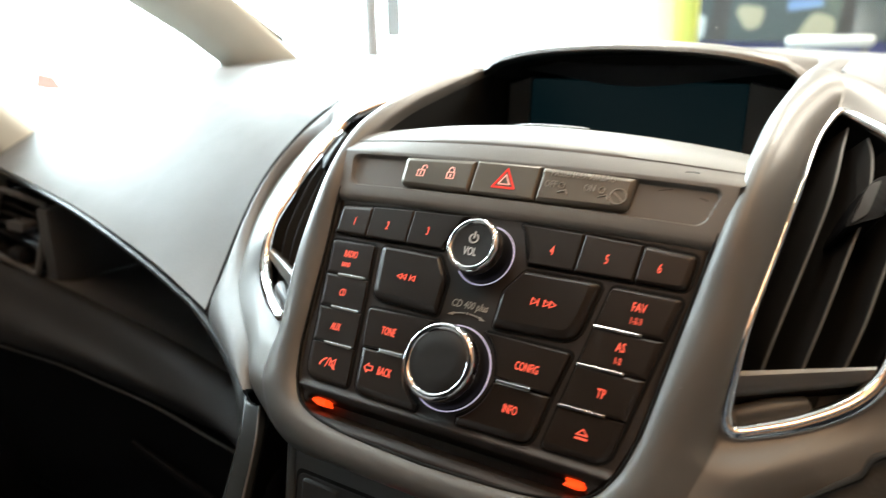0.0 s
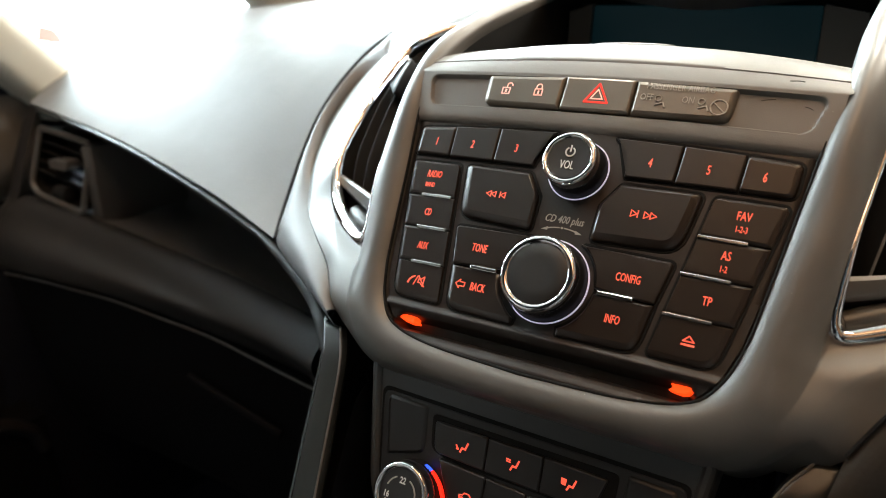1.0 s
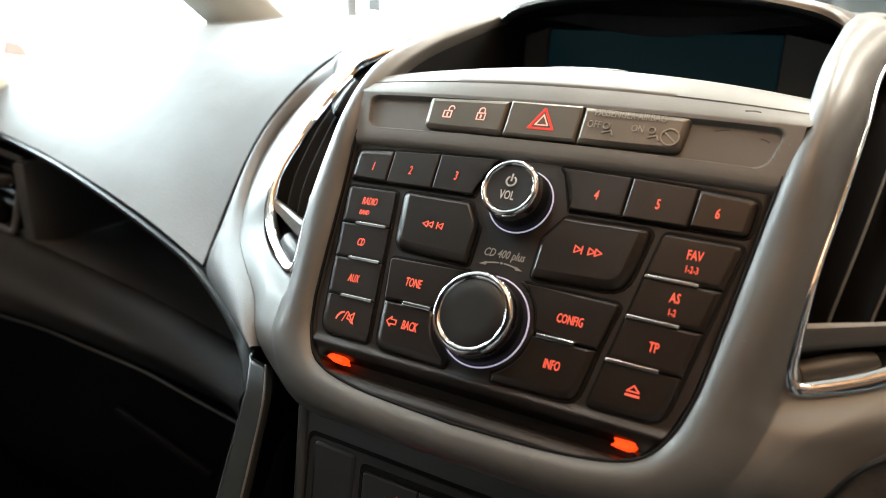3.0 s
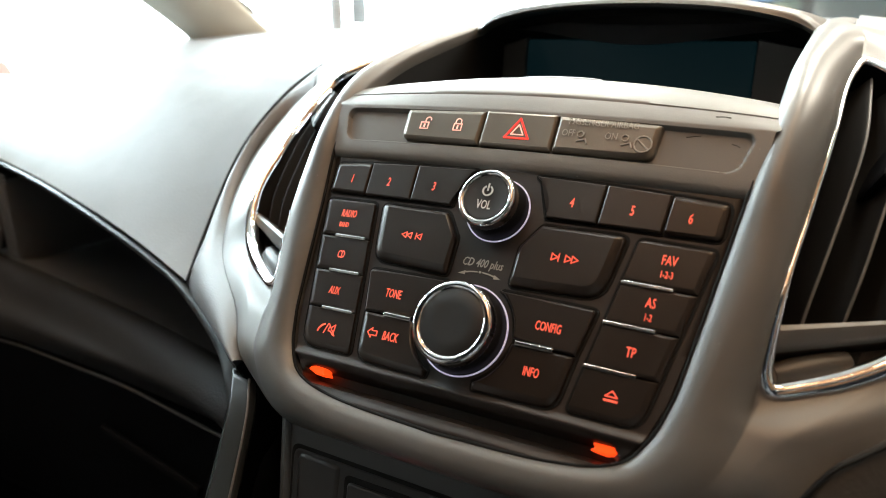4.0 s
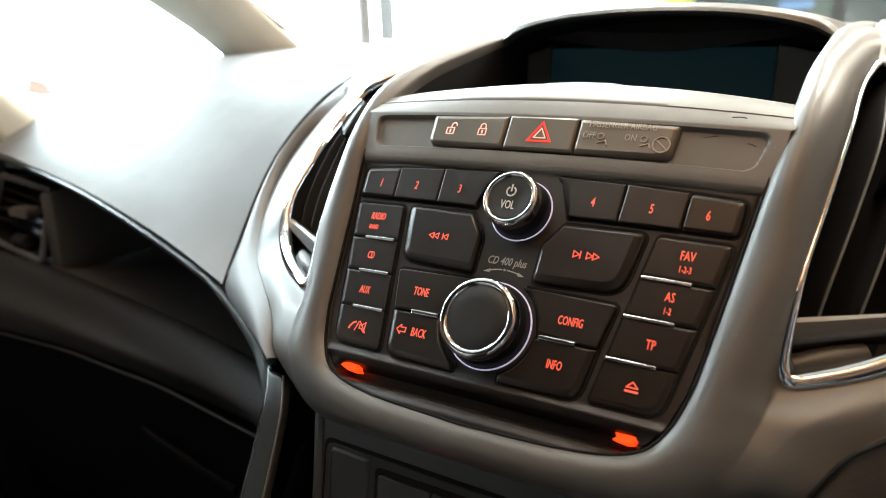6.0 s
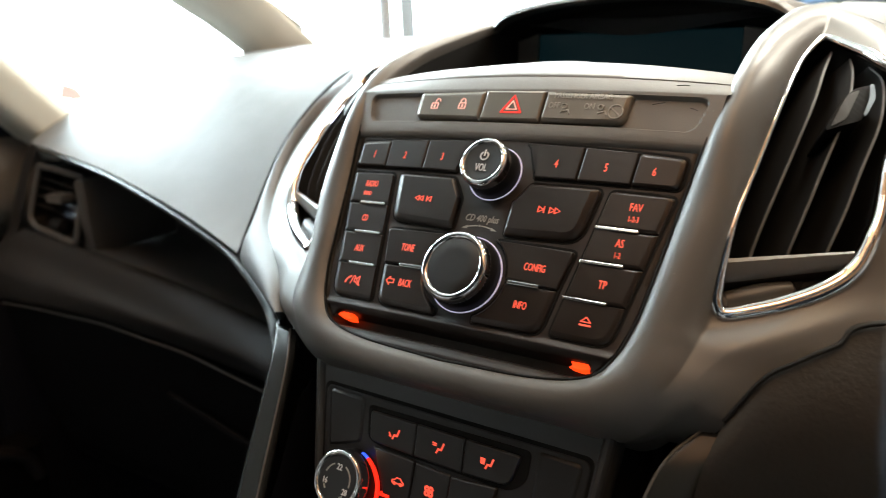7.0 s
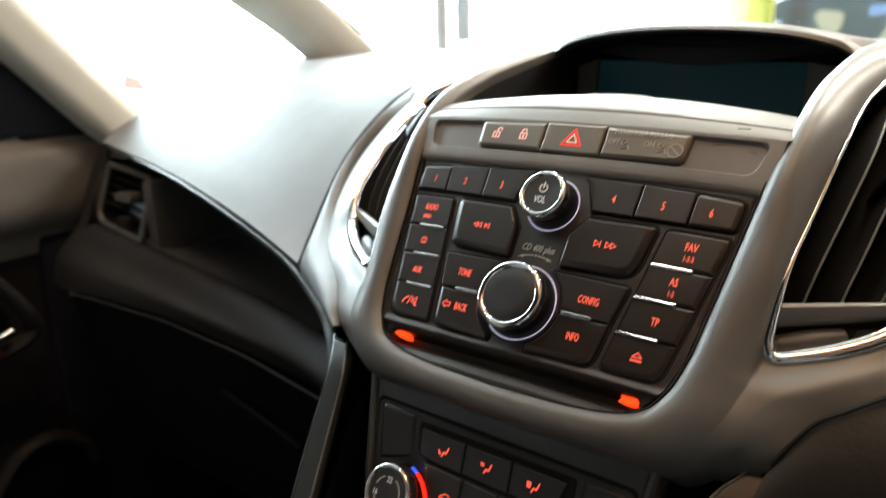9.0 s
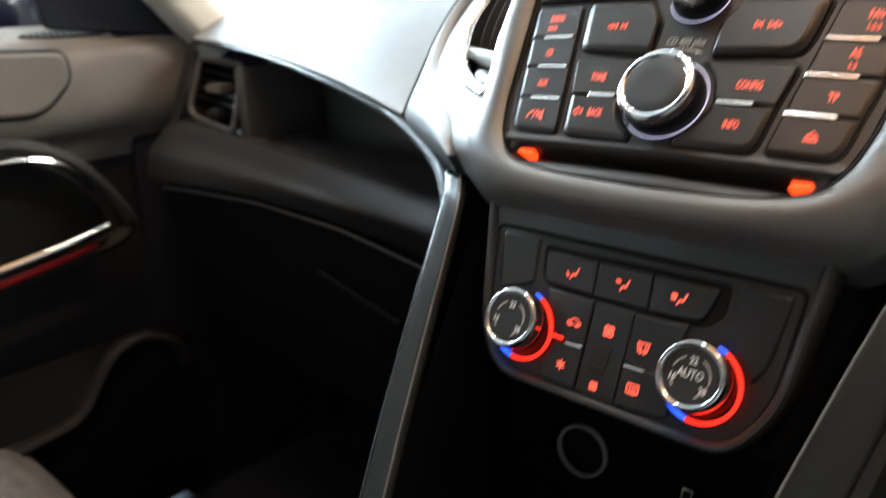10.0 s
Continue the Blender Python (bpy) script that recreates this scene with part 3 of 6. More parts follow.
def disp(u, v, w=0.0):
    return Vector((u - 0.004, 0.183 + v * 0.12 - w, 0.988 + v))


part("screen_panel", slab(fillet([(-0.0755, -0.042), (0.0715, -0.042), (0.0715, 0.042), (-0.0755, 0.042)], 0.002), -0.001, 0.0015, disp, 0.0006), SCREEN, display, "dark screen, its bluish sheen a faint added glow")
for poly in ([(-0.093, -0.045), (-0.0765, -0.045), (-0.0765, 0.043), (-0.093, 0.038)], [(0.0725, -0.045), (0.097, -0.045), (0.097, 0.038), (0.0725, 0.043)]):
    part("side_plate", plates([poly], -0.004, 0.003, disp), SATIN_DARK, display, "charcoal plate beside the screen")


# ---- air vents ----
def build_vent(side):
    vent = thing("air_vent", "upright centre air vent with chrome rim and black vanes", "air vent", "centre air vents", at=(0.14 * side, 0.03, 0.96))
    M = [Vector((p.x * side, p.y, p.z)) for p in _cols[3]]
    R = [Vector((p.x * side, p.y, p.z)) for p in _cols[4]]
    n = (M[V1] - M[V0]).cross(R[(V0 + V1) // 2] - M[(V0 + V1) // 2]).normalized()
    if n.y < 0:
        n = -n

    def at(a, b, d=0.0):
        f = V0 + b * (V1 - V0)
        i = int(f)
        l, r = M[i].lerp(M[i + 1], f - i), R[i].lerp(R[i + 1], f - i)
        return l.lerp(r, a) + n * d

    def grown(k):
        return [(0.5 + (a - 0.5) * k, 0.5 + (b - 0.5) * k) for a, b in MOUTH_LOOP]

    rim = [at(a, b, -0.0006) for a, b in MOUTH_LOOP]

    def girth(f):
        a, b = MOUTH_LOOP[round(f * (len(rim) - 1))]
        return 0.55 + 0.75 * max(0.0, 1 - b / 0.22) + 0.35 * max(0.0, (b - 0.85) / 0.15) + 0.70 * a

    part("chrome_rim", sweep(rim, [(-0.0024, -0.0016), (-0.0022, 0.0), (-0.0014, 0.0009), (0.0, 0.0012), (0.0014, 0.0009), (0.0022, 0.0), (0.0024, -0.0016)], closed=True, up=-n, grow=girth), CHROME, vent, "polished chrome rim", sharp=75)
    bm = bmesh.new()
    ring = [[at(a, b, d) for a, b in grown(k)] for k, d in ((1.0, 0.0004), (0.98, 0.004), (0.96, 0.030), (0.92, 0.050))]
    sheet([list(x) for x in zip(*ring)], close_rows=True, bm=bm)
    bm.faces.new([bm.verts.new(p) for p in ring[-1]])
    part("duct", bm, LINING, vent, "matt black duct")

    # ledge with the thumb wheel below
    def strip(levels):
        return sheet([[at(a, b, d) for a in np.linspace(0.0, 0.985, 14)] for b, d in levels])

    part("housing", strip(((0.090, 0.0055), (0.087, 0.0085), (0.082, 0.011), (-0.012, 0.009))), PLATE, vent, "charcoal housing of the thumb wheel")
    part("ledge_top", strip(((0.175, 0.040), (0.140, 0.0050))), PLATE, vent, "black ledge under the vanes")
    part("ledge", strip(((0.140, 0.0050), (0.136, 0.0026), (0.124, 0.0012), (0.100, 0.0016), (0.093, 0.0028), (0.090, 0.0055))), SATIN, vent, "satin grey front of the ledge")
    # barrel-shaped wheel with a fine diamond knurl in a dark slot
    w0, w1 = at(0.10, 0.048, 0.0080), at(0.60, 0.050, 0.0080)
    ax = (w1 - w0)
    span = ax.length
    slot = fillet([(0.06, 0.014), (0.65, 0.018), (0.65, 0.080), (0.06, 0.080)], 0.02, 4)
    part("wheel_slot", slab(slot, -0.002, 0.0012, lambda u, v, w: at(u, v, 0.0095 - w), 0.0004), RUBBER_SHADE, vent, "dark slot of the thumb wheel")
    prof = [(0.0030, 0)] + [(0.0046 + 0.0011 * math.sin(math.pi * k / 24), span * (0.03 + 0.94 * k / 24)) for k in range(25)] + [(0.0030, span)]
    part("thumb_wheel", lathe(prof, w0, ax, 90, wobble=lambda k, i: 0.00022 * ((i + k) % 2)), KNURL, vent, "knurled black thumb wheel")
    part("wheel_end", lathe([(0.0008, -0.0010), (0.0040, -0.0008), (0.0044, 0.0010)], w0, ax, 20), SATIN, vent, "pale end of the thumb wheel")
    side_v = (at(1, 0.5) - at(0, 0.5)).normalized()
    for top, low, bulge in ((0.27, 0.20, 0.030), (0.57, 0.46, 0.035), (0.87, 0.73, 0.050)):
        def vane_at(k, d):
            return at(low + (top - low) * k + bulge * math.sin(k * math.pi), 0.118 + 0.865 * k, d)
        prof = [[vane_at(k, 0.007 - 0.004 * math.sin(k * math.pi)) + side_v * 0.0, vane_at(k, 0.020) - side_v * 0.004, vane_at(k, 0.046) - side_v * 0.012] for k in np.linspace(0, 1, 20)]
        bm = bmesh.new()
        for sgn in (-0.0008, 0.0008):
            sheet([[p + side_v * sgn for p in r] for r in prof], bm=bm)
        sheet([[r[0] + side_v * 0.0008, r[0] - side_v * 0.0008] for r in prof], bm=bm)
        vane = part("vane", bm, LINING, vent, "slim dark vane")
        # left vent's edges use the black lining so they look unlit
        part("vane_edge", sweep([r[0] for r in prof], disc(0.0006, 0.0006, 8), up=-n), VANE if side > 0 else LINING, vane, "front edge, blackened as if unlit on the left vent")
    # slider on the middle vane: a plump tab with a chrome end
    def tab_at(x, y, z):
        return at(0.57 + x, 0.62 + y, -z)
    body = [(-0.17, -0.135), (-0.02, -0.10), (0.12, -0.07), (0.17, 0.03), (0.13, 0.095), (-0.02, 0.060), (-0.10, -0.01)]
    tab = part("slider_tab", slab(fillet(body, 0.05, 5), -0.018, 0.0015, tab_at, 0.0030), SLIDER, vent, "glossy black slider tab")
    part("tab_pad", slab(fillet([(-0.12, -0.115), (-0.02, -0.075), (0.035, 0.055), (-0.05, 0.030), (-0.09, -0.02)], 0.02, 4), 0.0008, 0.0019, tab_at, 0.0004), GRIP, tab, "ribbed grip")
    tip = [(0.095, -0.055), (0.125, -0.060), (0.175, 0.025), (0.145, 0.090), (0.105, 0.085), (0.120, 0.02)]
    part("tab_tip", slab(fillet(tip, 0.02, 4), -0.008, 0.0030, tab_at, 0.0016), CHROME, tab, "chrome tip")
    return vent


for s in (1, -1):
    build_vent(s)

# ---- radio ----
radio = thing("car_radio", "black car radio with lit red legends and two chrome-ringed knobs", "car radio", at=(0, -0.04, 0.95))
HALF = [(-0.0800, 0.060), (-0.0770, 0.066), (-0.0725, 0.073), (-0.061, 0.083), (-0.046, 0.0885), (-0.022, 0.0925), (0.0, 0.0955), (0.021, 0.098), (0.041, 0.1005)]
rows = []
for i in range(121):
    v = -0.0800 + 0.1190 * i / 120
    half = float(np.interp(v, [a for a, _ in HALF], [b for _, b in HALF]))
    row = []
    for j in range(61):
        u = half * (-1 + 2 * j / 60)
        w = -0.0008
        d = box_dist(u, v + 0.0688, 0.072, 0.0040, 0.0035)
        f = min(max((-d) / 0.0016, 0), 1)
        w -= 0.010 * f
        w += 0.0020 * math.exp(-(((v + 0.0615 - 0.0000) / 0.0016) ** 2)) + 0.0012 * math.exp(-(((v + 0.0770) / 0.0018) ** 2))
        if j in (0, 60):
            w -= 0.006
        row.append(face(u, v, w))
    rows.append(row)
part("faceplate", sheet(rows), PLATE, radio, "black plastic faceplate with a disc slot", sharp=60)
# lit ends of the disc slot
for s in (-1, 1):
    pts = fillet(scaled([[(s * 0.0742, -0.0646), (s * 0.0610, -0.0652), (s * 0.0628, -0.0668), (s * 0.0605, -0.0688), (s * 0.0670, -0.0694), (s * 0.0735, -0.0672)]], s * 0.0678, -0.0668, 0.85)[0][:: s], 0.0010, 3)
    part("slot_lamp", slab(pts, -0.0100, -0.0030, face, 0.0008), LAMP, radio, "lit orange slot end")

LEG = 0.0014
gaps = []
def button(pts, top=0.0014, r=0.0018, bevel=0.0009, shift=(0, 0), extra=0.0, parent=None, name="button", mat=None, label=""):
    poly, upper = rounded_pair(pts, r, bevel + extra)
    u0 = sum(p[0] for p in poly) / len(poly)

    def level(u, v, w):
        return FO + Vector((u, 0, 0)) + FV * v + FN * (w - 0.42 * (u0 * u0 + 2 * u0 * (u - u0)))

    made = part(name, slab(poly, -0.0035, top, level, bevel, shift, extra, upper=upper), mat or BUTTON, parent or radio, label, sharp=50)
    gaps.append(made)
    # black plate under each button, drawn in place of a groove's shade
    part("button_gap", slab([(x, y + 0.0003) for x, y in shrink(poly, -0.0013)], -0.003, -0.00055 + 0.000012 * len(gaps), face, 0.00005), RUBBER_SHADE, made, "black plate for the shaded gap round the button")
    return made


def curve_edge(cx, cy, r, a0, a1, n=9):
    return [(x, y, 0.0) for x, y in arc(cx, cy, r, a0, a1, n)]


G = 0.00026  # half the gap between buttons
VC, BC = (0.0, 0.0185), (0.0, -0.0355)
keys = {}
keys["1"] = button([(-0.0925, 0.0183), (-0.0705 - G, 0.0180), (-0.0715 - G, 0.0345), (-0.0935, 0.0335, 0.003)], bevel=0.0012, shift=(0.0010, -0.0004), extra=0.0006)
keys["2"] = button([(-0.0705 + G, 0.0180), (-0.0445 - G, 0.0178), (-0.0452 - G, 0.0352), (-0.0715 + G, 0.0345)], r=0.0006, bevel=0.0008)
keys["3"] = button([(-0.0445 + G, 0.0178), (-0.0225, 0.0176)] + curve_edge(0.0, 0.0185, 0.0225, 181, 132)[1:-1] + [(-0.0145, 0.0356), (-0.0452 + G, 0.0352)], r=0.0006, bevel=0.0008)
keys["4"] = button([(0.0225, 0.0176), (0.0445 - G, 0.0178), (0.0452 - G, 0.0352), (0.0145, 0.0356)] + curve_edge(0.0, 0.0185, 0.0225, 48, -1)[1:-1], r=0.0006, bevel=0.0008)
keys["5"] = button([(0.0445 + G, 0.0178), (0.0705 - G, 0.0180), (0.0715 - G, 0.0345), (0.0452 + G, 0.0352)], r=0.0006, bevel=0.0008)
keys["6"] = button([(0.0705 + G, 0.0180), (0.0925, 0.0183, 0.003), (0.0935, 0.0335, 0.003), (0.0715 + G, 0.0345)], bevel=0.0012, shift=(-0.0010, -0.0004), extra=0.0006)
for k, u in (("1", -0.0805), ("2", -0.0585), ("3", -0.0335), ("4", 0.0325), ("5", 0.0575), ("6", 0.0800)):
    legend(k, u, 0.0252, LEG, 0.0060, face, RED, keys[k], 0.60, 0.06, 0.00003)


def col(v):
    """left and right bounds of the outer button columns at height v"""
    return 0.0918 + 0.0128 * (v - 0.014) / 0.066, 0.0626 + 0.0118 * (v - 0.014) / 0.071


ROWS_V = [0.0145, -0.0040, -0.0210, -0.0390, -0.0575]
NAMES = [("RADIO", "BAND", "FAV", "1-2-3"), ("CD", "", "AS", "1-2"), ("AUX", "", "TP", ""), ("", "", "", "")]
for s in (-1, 1):
    for i in range(4):
        va, vb = ROWS_V[i] - G, ROWS_V[i + 1] + G
        (a0, a1), (b0, b1) = col(va), col(vb)
        q = [(-b0, vb, 0.007 if i == 3 else 0.0005), (-b1, vb, 0.002 if i == 3 else 0.0005), (-a1, va, 0.0022 if i == 0 else 0.0005), (-a0, va, 0.0025 if i == 0 else 0.0005)]
        if s > 0:
            q = [(-p[0], p[1], p[2]) for p in q][::-1]
        b = button(q, top=0.0008, bevel=0.0008, shift=(-s * 0.0011, 0.0003 if i < 3 else 0.0011), extra=0.0006)
        words = NAMES[i][:2] if s < 0 else NAMES[i][2:]
        c = s * (a0 + a1 + b0 + b1) / 4
        vm = (va + vb) / 2
        if words[0] and words[1]:
            legend(words[0], c, vm + 0.0026 - 0.0005, 0.0008, 0.0052 if s < 0 else 0.0055, face, RED, b, 0.56 if s < 0 else 0.62, 0, 0.00003)
            legend(words[1], c + (0 if s > 0 else -0.001), vm - 0.0036, 0.0008, 0.0034 if s < 0 else 0.0039, face, RED, b, 0.62, 0, 0.00002)
        elif words[0]:
            legend(words[0], c, vm - 0.0005, 0.0008, 0.0052 if s < 0 else 0.0055, face, RED, b, 0.56 if s < 0 else 0.62, 0, 0.00003)
        elif s < 0:
            g = stroke([(c - 0.0062, vm - 0.0020), (c - 0.0058, vm - 0.0005), (c - 0.0042, vm + 0.0014), (c - 0.0025, vm + 0.0022)], 0.0010)
            g += stroke([(c - 0.0020, vm - 0.0026), (c - 0.0004, vm + 0.0026)], 0.0006)
            g += stroke([(c + 0.0008, vm - 0.0010), (c + 0.0008, vm + 0.0010), (c + 0.0022, vm + 0.0010), (c + 0.0045, vm + 0.0028), (c + 0.0045, vm - 0.0028), (c + 0.0022, vm - 0.0010)], 0.0006, True)
            g += stroke([(c + 0.0002, vm + 0.0028), (c + 0.0056, vm - 0.0030)], 0.0006)
            part("legend", plates(scaled(g, c, vm, 0.85), 0.0007, 0.0010, face), RED, b)
        else:
            g = stroke([(c - 0.0034, vm + 0.0002), (c, vm + 0.0036), (c + 0.0034, vm + 0.0002)], 0.0008, True) + stroke([(c - 0.0036, vm - 0.0020), (c + 0.0036, vm - 0.0020)], 0.0013)
            part("legend", plates(scaled(g, c, vm, 0.66), 0.0007, 0.0010, face), RED, b)
    # metal dividers between the rows
    for v in ROWS_V[1:4]:
        a0, a1 = col(v)
        c, h = (a0 + a1) / 2, 0.0090 if s < 0 else 0.0100
        c = s * c + (0.0035 if s < 0 else -0.0045)
        part("divider_bar", slab(fillet([(c - h, v - 0.0008), (c + h, v - 0.0008), (c + h, v + 0.0008), (c - h, v + 0.0008)], 0.0003, 2), -0.002, 0.0016, face, 0.0004), BARCHROME, radio, "thin chrome divider bar")

rew = button([(-0.0535, -0.0125, 0.006), (-0.0148, -0.0140, 0.002), (-0.0150, 0.0030, 0.001), (-0.0225, 0.0140, 0.001), (-0.0580, 0.0145, 0.003)], top=0.0022, bevel=0.0020, shift=(0.0012, 0.0010), extra=0.0008)
ffw = button([(0.0148, -0.0140, 0.002), (0.0535, -0.0125, 0.008), (0.0580, 0.0145, 0.003), (0.0225, 0.0140, 0.001), (0.0150, 0.0030, 0.001)], top=0.0022, bevel=0.0020, shift=(-0.0012, 0.0010), extra=0.0008)


def tri(x, y, s, h=0.0046):
    return stroke([(x, y), (x + s * h * 0.9, y + h / 2), (x + s * h * 0.9, y - h / 2)], 0.00048, True)


g = tri(-0.0424, 0.0006, 1, 0.0031) + tri(-0.0394, 0.0006, 1, 0.0031) + tri(-0.0336, 0.0006, 1, 0.0031) + stroke([(-0.0339, 0.0022), (-0.0339, -0.0010)], 0.0005)
part("legend", plates(scaled(g, -0.0366, 0.0006, 0.88), 0.0020, 0.0025, face), RED, rew)
g = tri(0.0327, 0.0010, -1, 0.0032) + stroke([(0.0331, 0.0027), (0.0331, -0.0007)], 0.0005) + tri(0.0390, 0.0010, -1, 0.0032) + tri(0.0420, 0.0010, -1, 0.0032)
part("legend", plates(scaled(g, 0.0352, 0.0010, 0.92), 0.0020, 0.0025, face), RED, ffw)

for s in (-1, 1):
    def q(pts):
        return pts if s < 0 else [(-p[0], *p[1:]) for p in pts][::-1]
    e1 = [(-x, y, 0.0) for x, y in arc(-BC[0], BC[1], 0.0228, 2, 58, 8)]
    e2 = [(-x, y, 0.0) for x, y in arc(-BC[0], BC[1], 0.0228, -62, -4, 8)]
    up_b = button(q([(-0.0492, -0.0365 + G, 0.0005)] + e1 + [(-0.0135, -0.0168, 0.0012), (-0.0532, -0.0172, 0.0022)]), top=0.0014, r=0.0006)
    lo_b = button(q([(-0.0460, -0.0582, 0.006), (-0.0112, -0.0588, 0.0008)] + e2 + [(-0.0492, -0.0365 - G, 0.0005)]), top=0.0014, r=0.0008, bevel=0.0014, shift=(-s * 0.0004, 0.0012), extra=0.0008)
    if s < 0:
        legend("TONE", -0.0368, -0.0270, LEG, 0.0056, face, RED, up_b, 0.55, 0, 0.00003)
        legend("BACK", -0.0318, -0.0458, LEG, 0.0056, face, RED, lo_b, 0.55, 0, 0.00003)
        g = stroke([(-0.0438, -0.0455), (-0.0417, -0.0434), (-0.0417, -0.0445), (-0.0390, -0.0445), (-0.0390, -0.0465), (-0.0417, -0.0465), (-0.0417, -0.0476)], 0.0005, True)
        part("legend", plates(g, 0.0012, 0.0017, face), RED, lo_b)
        bar = (-0.0385, -0.0245)
    else:
        legend("CONFIG", 0.0362, -0.0278, LEG, 0.0053, face, RED, up_b, 0.55, 0, 0.00003)
        legend("INFO", 0.0340, -0.0465, LEG, 0.0053, face, RED, lo_b, 0.55, 0, 0.00003)
        bar = (0.0245, 0.0405)
    part("divider_bar", slab(fillet([(bar[0], -0.0374), (bar[1], -0.0374), (bar[1], -0.0356), (bar[0], -0.0356)], 0.0003, 2), -0.002, 0.0024, face, 0.0004), BARCHROME, radio, "thin chrome divider bar")


def knob(parent, centre, at, axis, r, h, name, label, ring=0.0024, halo_r=None):
    base = at(*centre, -0.002)
    k = part(name, lathe([(r * 1.09, 0)] + [(r * (1.08 - 0.06 * q / 8), h * (0.08 + 0.54 * q / 8)) for q in range(9)] + [(r * 0.97, h * 0.66)], base, axis, 110, wobble=lambda i, j: 0.00026 * ((i + j) % 2)), GRIP, parent, label)
    ridge = [(r * 0.99, h * 0.61), (r * 1.025, h * 0.63), (r * 1.025, h * 0.67), (r * 1.012, h * 0.76)]
    ridge += [(r - ring * 0.45 + ring * 0.55 * math.cos(a), h * 0.88 + h * 0.12 * math.sin(a)) for a in np.linspace(0, radians(200), 12)]
    part("chrome_ring", lathe(ridge, base, axis, 72), CHROME, k, "polished chrome ring", sharp=80)
    part("cap", lathe([(r - ring * 0.85, h * 0.80), (r - ring * 0.85, h * 0.925), (r - ring * 1.05, h * 0.955), (r * 0.45, h * 0.935), (0.0005, h * 0.93)], base, axis, 56), CAPBLACK, k, "satin black cap")
    if halo_r:
        part("halo", lathe([(halo_r - 0.0004, 0.0), (halo_r - 0.0004, 0.0014), (halo_r + 0.0001, 0.0016), (halo_r + 0.0003, 0.0010), (halo_r + 0.0003, 0.0)], base, axis, 64), HALO, k, "pale lit ring at the foot")
    return k, base


vol, vb_ = knob(radio, VC, face, FN, 0.0125, 0.0165, "volume_knob", "black volume knob with a chrome ring", 0.0028, 0.0145)
VFACE = 0.0165 * 0.945 - 0.002


def vface(u, v, w=0.0):
    return face(VC[0], VC[1], 0) + Vector((u, 0, 0)) + FV * v + FN * (VFACE + w)


legend("VOL", 0, -0.0035, 0.0001, 0.0056, vface, WHITE, vol, 0.62, 0, 0.00004)
g = stroke(arc(0, 0.0030, 0.0021, 125, 415, 18), 0.0007) + stroke([(0, 0.0032), (0, 0.0060)], 0.0007)
part("legend", plates(g, 0, 0.0003, vface), WHITE, vol)
knob(radio, BC, face, FN, 0.0172, 0.0150, "tuning_knob", "large black tuning knob with a chrome ring", 0.0036, 0.0196)
legend("CD 400 plus", 0.0, -0.0062, -0.0008, 0.0052, face, IVORY, radio, 0.72, 0.22, 0.00005, name="model_print")
g = stroke(arc(0, -0.0355, 0.0255, 107, 93, 6), 0.0006) + stroke(arc(0, -0.0355, 0.0255, 87, 73, 6), 0.0006)
g += [[(x + 0.0006 * math.cos(a), y + 0.0006 * math.sin(a)) for a in np.linspace(0, 2 * math.pi, 9)[:-1]] for x, y in [(0, -0.0100)]]
g += [[(-0.0100, -0.0118), (-0.0068, -0.0102), (-0.0068, -0.0120)], [(0.0100, -0.0118), (0.0068, -0.0120), (0.0068, -0.0102)]]
part("arrow_print", plates(g, -0.0010, -0.0005, face), IVORY, radio)

# ---- switch row ----
switches = thing("switch_row", "row of three warm grey switches above the radio", "switch", at=(0, 0.0, 1.0))


def switch(pts, r=0.0006, bevel=0.0013, shift=(0, 0), extra=0.0, label=""):
    poly, upper = rounded_pair(pts, r, bevel + extra)
    made = part("switch", slab(poly, -0.0060, 0.0024, face, bevel, shift, extra, upper=upper), SWITCH, switches, label, sharp=50)
    gaps.append(made)
    # same black plate for the shade round a switch
    part("switch_gap", slab([(x, y + 0.0003) for x, y in shrink(poly, -0.0013)], -0.005, -0.0013 + 0.000012 * (len(gaps) % 5), face, 0.00005), RUBBER_SHADE, made, "black plate for the shaded gap round the switch")
    return made


lock = switch([(-0.0600, 0.0480, 0.004), (-0.0180 - G, 0.0474), (-0.0180 - G, 0.0646), (-0.0610, 0.0640, 0.002)], bevel=0.0018, shift=(0.0006, -0.0002), extra=0.0004, label="door lock switch with lit padlock symbols")
haz = switch([(-0.0180 + G, 0.0474), (0.0170 - G, 0.0474), (0.0170 - G, 0.0646), (-0.0180 + G, 0.0646)], label="hazard switch with a red triangle")
bag = switch([(0.0170 + G, 0.0474), (0.0605, 0.0480, 0.004), (0.0620, 0.0640, 0.002), (0.0170 + G, 0.0646)], bevel=0.0018, shift=(-0.0006, -0.0002), extra=0.0004, label="warning lamp plate with moulded lettering")
for u, open_ in ((-0.0485, True), (-0.0305, False)):
    g = stroke([(u - 0.0026, 0.0530), (u + 0.0026, 0.0530), (u + 0.0026, 0.0572), (u - 0.0026, 0.0572)], 0.0007, True) + stroke([(u, 0.0542), (u, 0.0558)], 0.0010)
    sh = 0.0020 if open_ else 0
    g += stroke([(u - 0.0018 + sh, 0.0572)] + arc(u + sh, 0.0588, 0.0018, 180, 0, 8) + ([(u + 0.0018, 0.0572)] if not open_ else []), 0.0007)
    part("legend", plates(scaled(g, u, 0.0558, 0.78), 0.0022, 0.0026, face), PALERED, lock)
g = stroke([(-0.0066, 0.0512), (0.0066, 0.0512), (0, 0.0622)], 0.0012, True)
part("legend", plates(scaled(g, 0, 0.0556, 0.86), 0.0022, 0.0026, face), REDFILL, haz)
